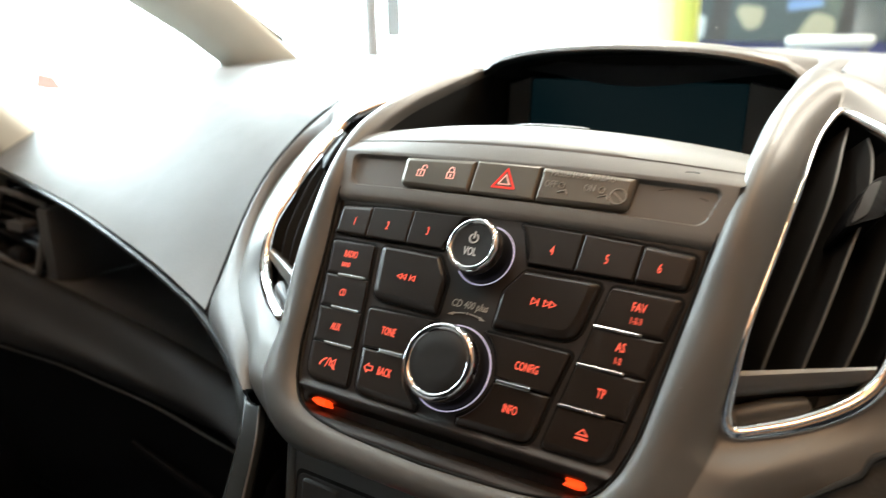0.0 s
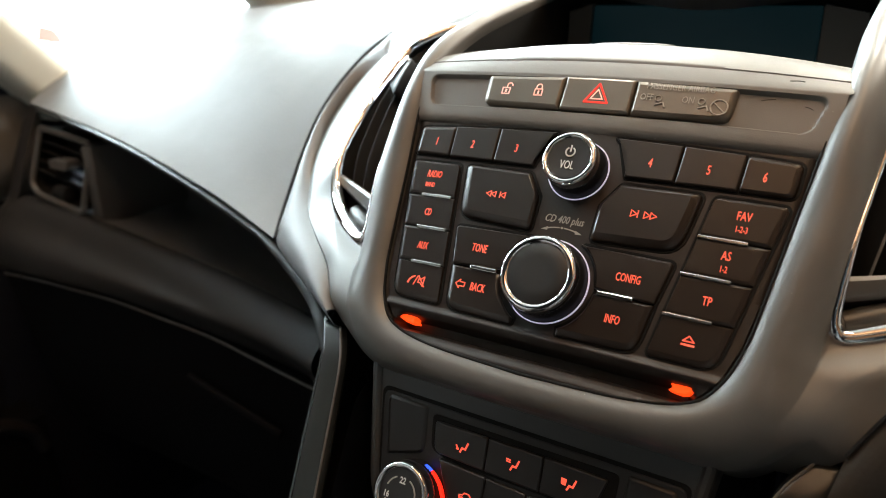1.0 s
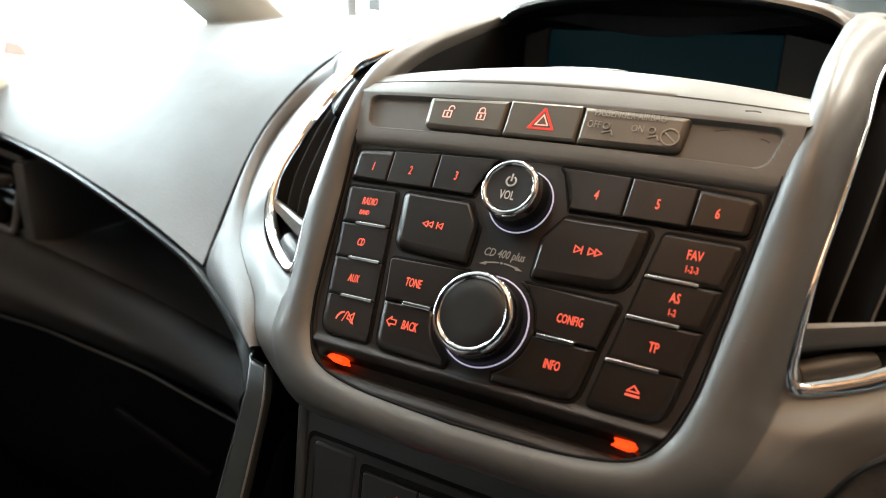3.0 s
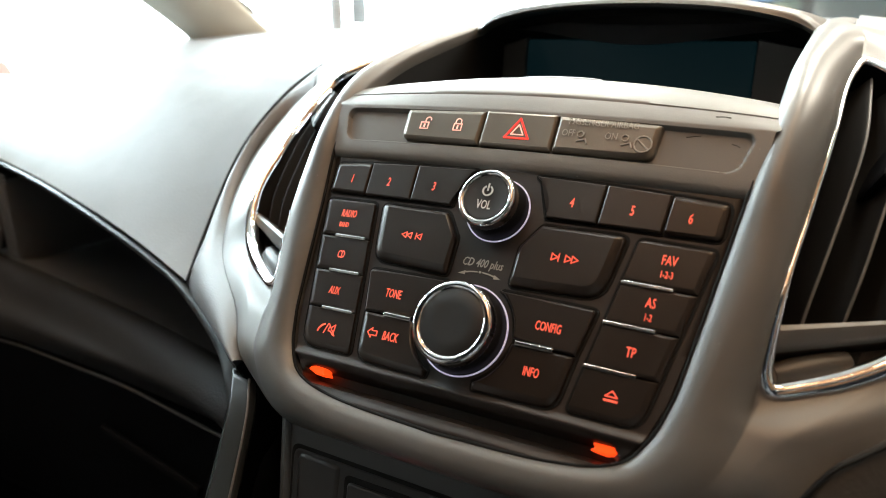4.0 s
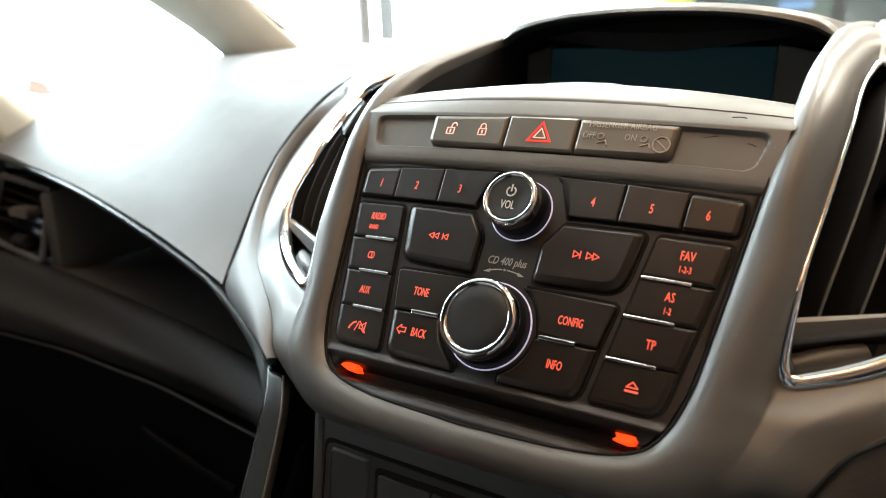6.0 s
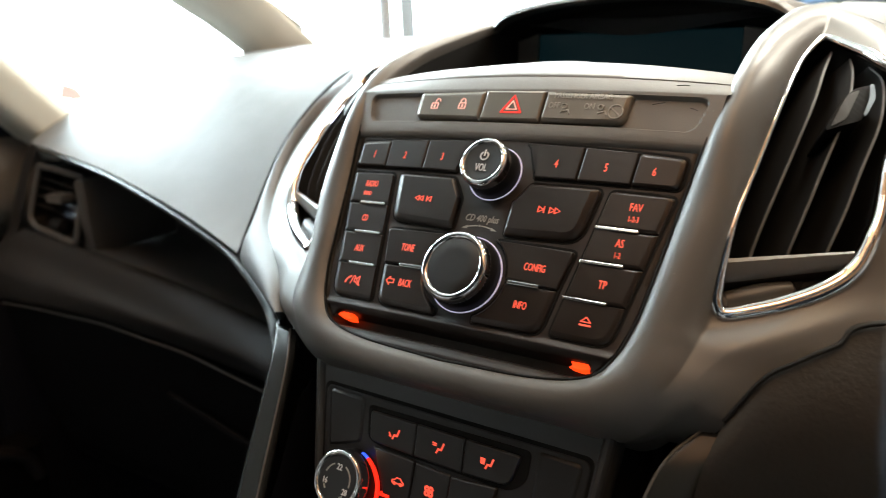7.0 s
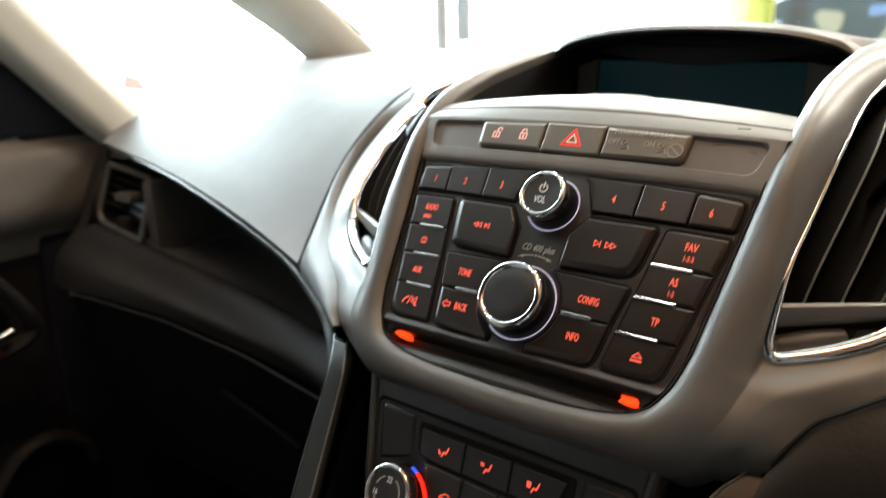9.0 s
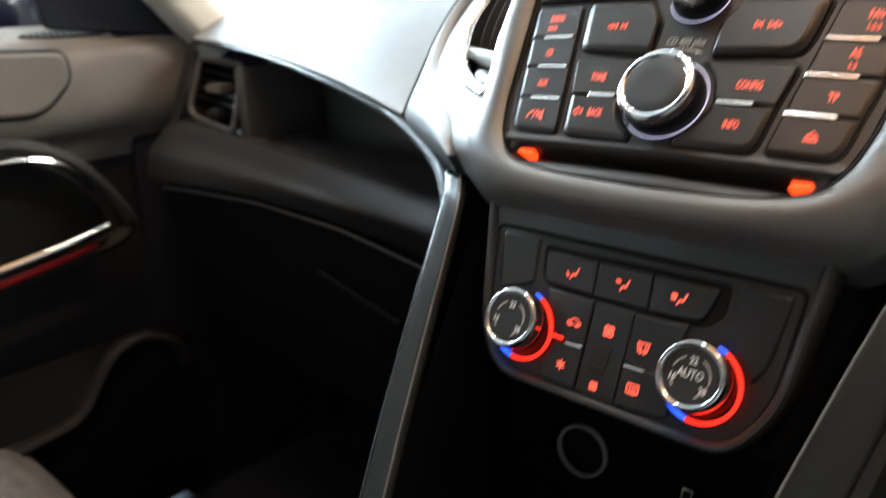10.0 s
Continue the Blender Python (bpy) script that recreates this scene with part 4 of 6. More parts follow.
part("legend", plates(scaled(stroke([(-0.0034, 0.0532), (0.0034, 0.0532), (0, 0.0588)], 0.0006, True), 0, 0.0556, 0.86), 0.0022, 0.0027, face), PALERED, haz)
legend("PASSENGER AIRBAG", 0.0375, 0.0615, 0.0028, 0.0042, face, MOULD, bag, 0.80, name="moulded_word")
legend("OFF", 0.0235, 0.0560, 0.0028, 0.0046, face, MOULD, bag, 0.75, name="moulded_word")
legend("ON", 0.0420, 0.0560, 0.0028, 0.0046, face, MOULD, bag, 0.75, name="moulded_word")
g = []
for u in (0.0288, 0.0478):
    g += stroke(arc(u, 0.0560, 0.0014, 0, 360, 10), 0.0005) + stroke([(u - 0.001, 0.0528), (u + 0.0024, 0.0540), (u + 0.0034, 0.0520)], 0.0006)
g += stroke(arc(0.0555, 0.0540, 0.0036, 0, 360, 16), 0.0006) + stroke([(0.0530, 0.0560), (0.0580, 0.0518)], 0.0006)
part("moulded_symbol", plates(g, 0.0022, 0.0029, face), MOULD, bag)

# ---- heater controls ----
heater = thing("climate_control", "black climate control panel with two lit temperature knobs", "climate control", at=(0, -0.09, 0.82))
HOUT = [(-0.0890, 0.0590, 0.004), (-0.0795, -0.0120, 0.014), (-0.0650, -0.0365, 0.014), (0.0620, -0.0380, 0.014), (0.0790, -0.0120, 0.014), (0.0890, 0.0590, 0.004)]
part("rim", slab(fillet(HOUT, 0.01, 6), -0.012, 0.0006, clim, 0.003), HEATRIM, heater, "dark rounded rim")
bead = fillet([(-0.0845, 0.0550, 0.006), (-0.0760, -0.0125, 0.014), (-0.0622, -0.0342, 0.014), (0.0595, -0.0357, 0.014), (0.0757, -0.0125, 0.014), (0.0845, 0.0550, 0.006)], 0.01, 8)
part("rim_bead", sweep([clim(u, v, -0.0002) for u, v in bead], disc(0.0030, 0.0034, 10), closed=True, up=CN), HEATRIM, heater, "rounded edge of the rim")
part("faceplate", slab(fillet([(-0.0775, 0.0390, 0.005), (-0.0725, -0.0130, 0.012), (-0.0600, -0.0320, 0.012), (0.0575, -0.0335, 0.012), (0.0725, -0.0130, 0.012), (0.0775, 0.0375, 0.005)], 0.01, 6), -0.002, 0.0014, clim, 0.0008), HEATPLATE, heater, "matt black faceplate")
# black plates laid where the heater's gaps would be in shade
part("plate_gap", slab(fillet([(-0.0790, 0.0408, 0.005), (-0.0738, -0.0130, 0.013), (-0.0606, -0.0333, 0.013), (0.0581, -0.0348, 0.013), (0.0738, -0.0130, 0.013), (0.0790, 0.0393, 0.005)], 0.01, 6), -0.002, 0.0009, clim, 0.0001), RUBBER_SHADE, heater, "dark plate for the shaded gap round the faceplate")
part("button_trough", slab(fillet([(-0.0468, 0.0345, 0.003), (-0.0452, 0.0160, 0.006), (-0.0340, 0.0141, 0.004), (0.0405, 0.0134, 0.006), (0.0482, 0.0200, 0.006), (0.0488, 0.0345, 0.003)], 0.005, 5), 0.0, 0.0018, clim, 0.0001), RUBBER_SHADE, heater, "dark plate for the shaded trough round the upper buttons")


def hbutton(pts, r=0.001, top=0.0035, bevel=0.0008, label=""):
    poly, upper = rounded_pair(pts, r, bevel)
    return part("button", slab(poly, 0.0, top, clim, bevel, upper=upper), HEATKEY, heater, label, sharp=50)


hbutton([(-0.0705, 0.0060, 0.002), (-0.0485, 0.0130, 0.004), (-0.0495, 0.0372, 0.002), (-0.0745, 0.0376, 0.004)], top=0.0026, bevel=0.002, label="blank black switch cover")
hbutton([(0.0510, 0.0130, 0.004), (0.0640, -0.0060, 0.004), (0.0700, 0.0050, 0.004), (0.0745, 0.0355, 0.004), (0.0520, 0.0360, 0.002)], top=0.0026, bevel=0.002, label="blank black switch cover")
a1 = hbutton([(-0.0425, 0.0165, 0.004), (-0.0145 - G, 0.0155), (-0.0145 - G, 0.0318), (-0.0440, 0.0318, 0.002)])
a2 = hbutton([(-0.0145 + G, 0.0155), (0.0140 - G, 0.0150), (0.0140 - G, 0.0318), (-0.0145 + G, 0.0318)])
a3 = hbutton([(0.0140 + G, 0.0150), (0.0400, 0.0160, 0.005), (0.0445, 0.0312, 0.002), (0.0140 + G, 0.0318)])
m1 = hbutton([(-0.0300, -0.0095 + G), (-0.0140 - G, -0.0095 + G), (-0.0130 - G, 0.0130), (-0.0395, 0.0140)])
m2 = hbutton([(-0.0380, -0.0300, 0.004), (-0.0155 - G, -0.0310), (-0.0140 - G, -0.0095 - G), (-0.0300, -0.0095 - G)])
m3 = hbutton([(-0.0155 + G, -0.0315), (0.0060 - G, -0.0315), (0.0085 - G, 0.0120), (-0.0130 + G, 0.0128)], top=0.0030)
m4 = hbutton([(0.0072 + G, -0.0110 + G), (0.0290, -0.0110 + G), (0.0340, 0.0135), (0.0085 + G, 0.0118)])
m5 = hbutton([(0.0060 + G, -0.0315), (0.0330, -0.0300, 0.004), (0.0290, -0.0110 - G), (0.0072 + G, -0.0110 - G)])
for b, u, kind in ((a1, -0.0278, 0), (a2, -0.0007, 1), (a3, 0.0273, 2)):
    g = stroke([(u + 0.0050, 0.0272), (u + 0.0034, 0.0226), (u + 0.0008, 0.0228), (u - 0.0004, 0.0200)], 0.0013)
    if kind == 0:
        g += stroke([(u - 0.0040, 0.0238), (u - 0.0022, 0.0212)], 0.0011) + stroke([(u - 0.0026, 0.0224), (u - 0.0022, 0.0212), (u - 0.0036, 0.0214)], 0.0008)
    elif kind == 1:
        g += stroke([(u - 0.0042, 0.0265), (u - 0.0014, 0.0262)], 0.0011) + stroke([(u - 0.0040, 0.0250), (u - 0.0012, 0.0248)], 0.0008)
    else:
        g += [[(u - 0.0052, 0.0268), (u - 0.0048, 0.0225), (u - 0.0016, 0.0222), (u - 0.0012, 0.0265)]]
    part("legend", plates(scaled(g, u, 0.0236, 0.68), 0.0034, 0.0038, clim), RED, b)
# car outline, snow star, fan, screen heaters
u, v = -0.0216, 0.0005
part("legend", plates(scaled(stroke([(u - 0.0052, v - 0.0014), (u - 0.0048, v + 0.0004), (u - 0.0026, v + 0.0010), (u - 0.0012, v + 0.0026), (u + 0.0022, v + 0.0026), (u + 0.0040, v + 0.0006), (u + 0.0052, v), (u + 0.0050, v - 0.0014)], 0.0008, True) + stroke(arc(u - 0.0028, v - 0.0016, 0.0010, 0, 360, 9), 0.0007) + stroke(arc(u + 0.0028, v - 0.0016, 0.0010, 0, 360, 9), 0.0007), u, v, 0.70), 0.0034, 0.0038, clim), RED, m1)
u, v = -0.0246, -0.0212
g = []
for a in (0, 60, 120):
    c, s = 0.0032 * math.cos(radians(a + 30)), 0.0032 * math.sin(radians(a + 30))
    g += stroke([(u - c, v - s), (u + c, v + s)], 0.0009)
g += stroke(arc(u, v, 0.0017, 0, 360, 7), 0.0006)
part("legend", plates(scaled(g, u, v, 0.74), 0.0034, 0.0038, clim), RED, m2)
for u, v, r in ((-0.0028, 0.0010, 0.0017), (-0.0055, -0.0262, 0.0013)):
    g = []
    for a in (45, 135, 225, 315):
        g += stroke(arc(u + r * math.cos(radians(a)), v + r * math.sin(radians(a)), r * 0.62, 0, 360, 8), r * 0.55)
    part("legend", plates(g, 0.0029, 0.0033, clim), RED, m3)
for k in range(5):
    part("ridge", slab(fillet([(-0.0085 - 0.0005 * k, -0.0085 - 0.0028 * k), (0.0005 - 0.0005 * k, -0.0085 - 0.0028 * k), (0.0005 - 0.0005 * k, -0.0070 - 0.0028 * k), (-0.0085 - 0.0005 * k, -0.0070 - 0.0028 * k)], 0.0004, 2), 0.0028, 0.0038, clim, 0.0004), PLATE, m3)
u, v = 0.0156, -0.0018
part("legend", plates(scaled(stroke([(u - 0.0040, v + 0.0030), (u + 0.0040, v + 0.0030), (u + 0.0028, v - 0.0026), (u - 0.0028, v - 0.0026)], 0.0010, True) + stroke([(u - 0.0016, v + 0.0016), (u - 0.0012, v - 0.0040)], 0.0008) + stroke([(u + 0.0016, v + 0.0016), (u + 0.0012, v - 0.0040)], 0.0008), u, v, 0.70), 0.0034, 0.0038, clim), RED, m4)
u, v = 0.0143, -0.0215
part("legend", plates(scaled(stroke([(u - 0.0040, v + 0.0030), (u + 0.0040, v + 0.0030), (u + 0.0040, v - 0.0024), (u - 0.0040, v - 0.0024)], 0.0010, True) + [s for k in (-0.0018, 0, 0.0018) for s in stroke([(u + k, v + 0.0016), (u + k, v - 0.0036)], 0.0007)], u, v, 0.70), 0.0034, 0.0038, clim), RED, m5)
for u0, u1, v in ((-0.0246, -0.0148, -0.0100), (0.0078, 0.0184, -0.0118)):
    part("divider_bar", slab(fillet([(u0, v - 0.0008), (u1, v - 0.0008), (u1, v + 0.0008), (u0, v + 0.0008)], 0.0003, 2), 0.001, 0.0042, clim, 0.0004), BARCHROME, heater, "thin chrome divider bar")
part("pointer", slab(fillet([(-0.0325, -0.0092), (-0.0258, -0.0092), (-0.0258, -0.0078), (-0.0325, -0.0078)], 0.0003, 2), 0.001, 0.0046, clim, 0.0003), HOT, heater, "lit red pointer mark")


def heat_ring(parent, centre, a0, a1, mat, name, r=0.0172):
    pts = [clim(centre[0] + x, centre[1] + y, 0.0045) for x, y in arc(0, 0, r, a0, a1, 28)]
    part(name, sweep(pts, disc(0.0010, 0.0013, 8), up=CN), mat, parent)


KV, KN = Vector((0, math.sin(radians(30)), math.cos(radians(30)))), Vector((0, -math.cos(radians(30)), math.sin(radians(30))))
for c, auto in (((-0.0500, -0.0078), False), ((0.0443, -0.0090), True)):
    k, base = knob(heater, c, lambda u, v, w: clim(u, v, w - 0.001), KN, 0.0150, 0.0215, "temperature_knob", "black temperature knob, chrome rimmed, on a lit ring", 0.0032)
    heat_ring(k, c, 60, -100, HOT, "warm_ring")
    heat_ring(k, c, 74, 61, COLD, "cool_ring")
    heat_ring(k, c, -101, -135, COLD, "cool_ring")
    top = 0.0215 * 0.945 - 0.002

    def kface(u, v, w=0.0):
        return clim(c[0], c[1], -0.001) + Vector((u, 0, 0)) + KV * v + KN * (top + w)

    legend("22", 0.0, 0.0066, 0.0002, 0.0044, kface, WHITE, k, 0.80, 0, 0.00009)
    legend("16", -0.0074, -0.0018, 0.0002, 0.0042, kface, WHITE, k, 0.80, 0, 0.00009)
    legend("28", 0.0066, -0.0046, 0.0002, 0.0042, kface, WHITE, k, 0.80, 0, 0.00009)
    part("dial_print", plates(stroke(arc(0, 0, 0.0084, 118, 160, 8), 0.0007) + stroke(arc(0, 0, 0.0084, 62, -10, 12), 0.0007) + stroke(arc(0, 0, 0.0084, 208, 220, 4), 0.0007) + stroke(arc(0, 0, 0.0088, -52, -62, 4), 0.0008), 0.0001, 0.0004, kface), IVORY, k)
    if auto:
        legend("AUTO", 0.0, 0.0008, 0.0002, 0.0052, kface, WHITE, k, 0.78, 0, 0.00005)

# dark housing behind the heater panel, and the open bay below it
housing = thing("console_housing", "dark lower centre console with an open storage bay", "car console", at=(0, 0, 0.75))
bm = bmesh.new()
HS = []
for k, (w, y, z) in enumerate([(0.098, -0.050, 0.872), (0.100, -0.062, 0.862), (0.099, -0.067, 0.850), (0.096, -0.079, 0.815), (0.090, -0.091, 0.782), (0.086, -0.084, 0.772), (0.084, -0.050, 0.766)]):
    HS.append([Vector((w * s, y + 0.010 * abs(s) ** 4, z)) for s in np.linspace(-1, 1, 25)])
sheet(HS, bm=bm)
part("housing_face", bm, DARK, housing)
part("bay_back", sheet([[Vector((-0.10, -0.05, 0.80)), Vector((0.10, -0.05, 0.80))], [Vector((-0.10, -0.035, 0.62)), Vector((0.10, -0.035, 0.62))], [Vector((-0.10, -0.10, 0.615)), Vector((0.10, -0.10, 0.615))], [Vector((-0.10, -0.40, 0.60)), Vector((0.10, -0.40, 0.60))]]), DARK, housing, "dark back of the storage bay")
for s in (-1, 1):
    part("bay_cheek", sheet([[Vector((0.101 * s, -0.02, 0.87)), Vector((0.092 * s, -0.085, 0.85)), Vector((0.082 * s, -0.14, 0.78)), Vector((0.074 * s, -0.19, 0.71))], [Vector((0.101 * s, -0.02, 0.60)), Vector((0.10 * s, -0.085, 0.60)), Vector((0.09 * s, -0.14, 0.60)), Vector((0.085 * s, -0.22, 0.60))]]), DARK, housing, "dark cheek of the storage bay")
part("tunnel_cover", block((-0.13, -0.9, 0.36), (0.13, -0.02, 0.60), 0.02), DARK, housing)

socket = thing("power_socket", "round black power socket with a grey ring", "power socket", at=(-0.043, -0.05, 0.72))
SA = Vector((0.05, -1, 0.12)).normalized()
sx_, sz_ = SA.cross(Vector((0, 0, 1))).normalized(), SA.cross(Vector((1, 0, 0))).normalized()
part("ring", sweep([Vector((-0.043, -0.046, 0.720)) + SA * 0.003 + (sx_ * math.cos(a) + sz_ * math.sin(a)) * 0.0150 for a in np.linspace(0, 2 * math.pi, 41)[:-1]], disc(0.0014, 0.0020, 8), closed=True, up=SA), SOCKET, socket, "grey ring")
part("socket_cap", lathe([(0.0128, -0.002), (0.0128, 0.001), (0.011, 0.0016), (0.0005, 0.0012)], (-0.043, -0.046, 0.720), SA, 32), RUBBER_SHADE, socket, "black push-in cap")
usb = thing("usb_port", "small steel socket in the storage bay", "usb port", at=(0.022, -0.05, 0.715))
part("port_shell", sweep([Vector((0.022, -0.052, 0.718)), Vector((0.022, -0.046, 0.717))], [(-0.003, -0.007), (0.003, -0.007), (0.003, 0.007), (-0.003, 0.007)]), BARCHROME, usb)
part("port_tongue", sweep([Vector((0.022, -0.0526, 0.718)), Vector((0.022, -0.047, 0.717))], [(-0.002, -0.006), (0.002, -0.006), (0.002, 0.006), (-0.002, 0.006)]), RUBBER_SHADE, usb)

# glossy struts that run from the dash down both sides of the console
for s in (-1, 1):
    strut = thing("console_strut", "glossy dark strut along the console's side", "car trim", "console struts", at=(0.1 * s, -0.08, 0.8))
    PATHS = [(0.1180, -0.0620, 0.876), (0.1070, -0.0770, 0.865), (0.1010, -0.0930, 0.846), (0.0945, -0.1140, 0.820), (0.0850, -0.1450, 0.780), (0.0760, -0.1740, 0.740), (0.0670, -0.2050, 0.690), (0.060, -0.24, 0.63)]
    edge = spline(PATHS, 40)
    rows = []
    for i, p in enumerate(edge):
        f = i / 39
        wd = 0.0165 + 0.006 * f
        rows.append([Vector(((p.x + a * wd) * s, p.y + b * wd, p.z + c * wd)) for a, b, c in ((-0.04, 0.30, -0.02), (0.0, 0.0, 0.0), (0.30, 0.03, 0.01), (0.60, 0.08, 0.01), (0.88, 0.17, 0.0), (1.0, 0.40, -0.02), (1.02, 0.75, -0.04))])
    thick(part("strut_body", sheet([spline(r, 22) for r in rows]), GLOSS, strut, "glossy black face"), 0.002)
    part("strut_edge", sweep([Vector((p.x * s, p.y - 0.0004, p.z)) for p in edge], disc(0.0006, 0.0006, 6)), SATIN, strut, "fine pale edge")
    rows = []
    for i, p in enumerate(edge):
        rows.append([Vector(((p.x + a) * s, p.y + b, p.z + c)) for a, b, c in ((0.0165 + 0.006 * i / 39, 0.007, -0.001), (0.021 + 0.006 * i / 39, 0.010, -0.002), (0.024 + 0.006 * i / 39, 0.030, -0.01), (0.025 + 0.006 * i / 39, 0.09, -0.02))])
    part("strut_flank", sheet(rows), ROLL, strut, "grained dark flank")

# ---- dashboard ----
dash = thing("dashboard", "grey soft-skinned dashboard with an open tray before the passenger seat", "dashboard", at=(0, 0.2, 0.9))
SEAM = [(0.207, -0.0185, 0.8980), (0.2215, 0.010, 0.9150), (0.2335, 0.050, 0.9490), (0.2360, 0.080, 0.9735), (0.2340, 0.115, 0.9960), (0.2305, 0.150, 1.0115), (0.228, 0.26, 1.0270), (0.222, 0.52, 1.0290)]
PADS = [
    SEAM,
    [(0.300, 0.0080, 0.9125), (0.302, 0.034, 0.9310), (0.304, 0.070, 0.9580), (0.305, 0.100, 0.9790), (0.305, 0.135, 0.9980), (0.305, 0.175, 1.0120), (0.305, 0.28, 1.0270), (0.30, 0.52, 1.0290)],
    [(0.430, 0.0370, 0.9285), (0.430, 0.060, 0.9420), (0.430, 0.095, 0.9620), (0.430, 0.130, 0.9800), (0.430, 0.165, 0.9950), (0.430, 0.210, 1.0080), (0.430, 0.31, 1.0230), (0.43, 0.50, 1.0270)],
    [(0.560, 0.0620, 0.9380), (0.560, 0.082, 0.9470), (0.560, 0.112, 0.9600), (0.560, 0.150, 0.9760), (0.560, 0.190, 0.9900), (0.560, 0.240, 1.0030), (0.560, 0.33, 1.0170), (0.56, 0.46, 1.0230)],
    [(0.650, 0.0850, 0.9390), (0.656, 0.100, 0.9455), (0.664, 0.120, 0.9545), (0.676, 0.150, 0.9660), (0.690, 0.185, 0.9790), (0.694, 0.24, 0.9930), (0.698, 0.33, 1.0070), (0.70, 0.43, 1.0150)],
]
for s in (-1, 1):
    rows = [[Vector((p.x * s, p.y, p.z)) for p in r] for r in patch(PADS, 60, 60)]
    rows = [[r[0] + Vector((0, 0.010, -0.008)), r[0] + Vector((0, 0.0030, -0.0050))] + r for r in rows]
    rows = [[p + Vector((0.004 * s, 0.001, -0.008)) for p in rows[0]]] + rows
    part("top_pad", sheet(rows), PAD, dash, "grey grained soft top pad", sharp=60)
# strip between the pad's seam and the fascia
OUT = [_cols[5][i] for i in range(3 * STEP, 10 * STEP + 1)]
for s in (-1, 1):
    inner = spline(OUT if s < 0 else OUT[3 * STEP :], 44)
    outer = spline([(0.1200, -0.0700, 0.8860), (0.165, -0.0450, 0.8930)] + SEAM[:6] if s < 0 else SEAM[1:6], 44)
    rows = []
    for a, b in zip(inner, outer):
        a, b = a + Vector((0.0012, 0.001, -0.0012)), b - Vector((0.0012, 0, 0.0006))
        row = [a + Vector((0, 0.004, -0.006))] + [a.lerp(b, k / 6) + Vector((0, -0.004, 0.003)) * math.sin(math.pi * k / 6) for k in range(7)] + [b + Vector((-0.001, 0.003, -0.007))]
        rows.append([Vector((p.x * s, p.y, p.z)) for p in row])
    part("side_strip", sheet(rows), STRIP, dash, "grained grey strip beside the vent", sharp=60)
for s in (-1, 1):
    part("seam_gap", sweep(spline([Vector((x * s - 0.0006 * s, y - 0.0012, z + 0.0006)) for x, y, z in SEAM[:6]], 50), disc(0.0009, 0.0008, 8)), RUBBER_SHADE, dash, "dark gap along the pad's seam")
# middle of the dash behind the hood
rows = patch([[(-0.235, 0.15, 0.995), (-0.225, 0.26, 1.0200), (-0.22, 0.52, 1.0240), (-0.2, 0.64, 1.02)], [(-0.117, 0.185, 1.0360), (-0.115, 0.26, 1.0405), (-0.11, 0.54, 1.0300), (-0.1, 0.66, 1.025)], [(0, 0.17, 1.028), (0, 0.26, 1.0450), (0, 0.55, 1.0350), (0, 0.67, 1.028)], [(0.117, 0.185, 1.0360), (0.115, 0.26, 1.0405), (0.11, 0.54, 1.0300), (0.1, 0.66, 1.025)], [(0.235, 0.15, 0.995), (0.225, 0.26, 1.0200), (0.22, 0.52, 1.0240), (0.2, 0.64, 1.02)]], 24, 40)
part("middle_pad", sheet(rows), PAD, dash, "grey pad behind the display hood")
# grained shoulders that run back from the vents beside the hood
for s in (-1, 1):
    front = [_cols[5][i] + Vector((0.0003, 0.0006, 0.0002)) for i in range(10 * STEP, NROW, 4)]
    outer_run = spline([front[0], SEAM[5], SEAM[6], (0.226, 0.34, 1.0290)], 14)
    inner_run = spline([front[-1], (0.1165, 0.26, 1.0430), (0.116, 0.30, 1.0430), (0.116, 0.34, 1.0420)], 14)
    rows = []
    for k, p in enumerate(front):
        f = k / (len(front) - 1)
        row = [p + Vector((0, -0.001, -0.006))]
        for q in range(14):
            flat, g = outer_run[q].lerp(inner_run[q], f), q / 13
            row.append(flat + (p - front[0].lerp(front[-1], f)) * (1 - g) ** 2 + Vector((0, 0, 0.004 * math.sin(math.pi * f) * math.sin(math.pi * min(1, g * 1.5)))))
        rows.append([Vector((q.x * s, q.y, q.z)) for q in row])
    part("shoulder_pad", sheet(rows), STRIP, dash, "grained grey pad beside the display hood", sharp=60)
part("cowl_shelf", sheet([[Vector((x, 0.40 + 0.10 * (1 - (x / 0.75) ** 2), 1.008)) for x in np.linspace(-0.75, 0.75, 25)], [Vector((x, 0.80, 1.000)) for x in np.linspace(-0.75, 0.75, 25)]]), PAD, dash)

LIPMAT = material("satin_black_lip", (0.014, 0.015, 0.015), 0.33, spec=0.16)
# tray, padded roll and glove box before the passenger
XS = [-0.165, -0.21, -0.30, -0.42, -0.53, -0.615]
EDGE = [(-0.028, 0.886), (-0.0170, 0.8965), (0.0080, 0.9105), (0.0355, 0.9265), (0.0570, 0.9355), (0.0740, 0.9385)]
CREST = [(-0.020, 0.842), (-0.006, 0.838), (0.013, 0.8395), (0.028, 0.8435), (0.037, 0.8495), (0.040, 0.856)]
FOOT = [(-0.012, 0.779), (0.004, 0.784), (-0.001, 0.798), (-0.002, 0.803), (-0.002, 0.799), (0.000, 0.793)]
tray, roll = [], []
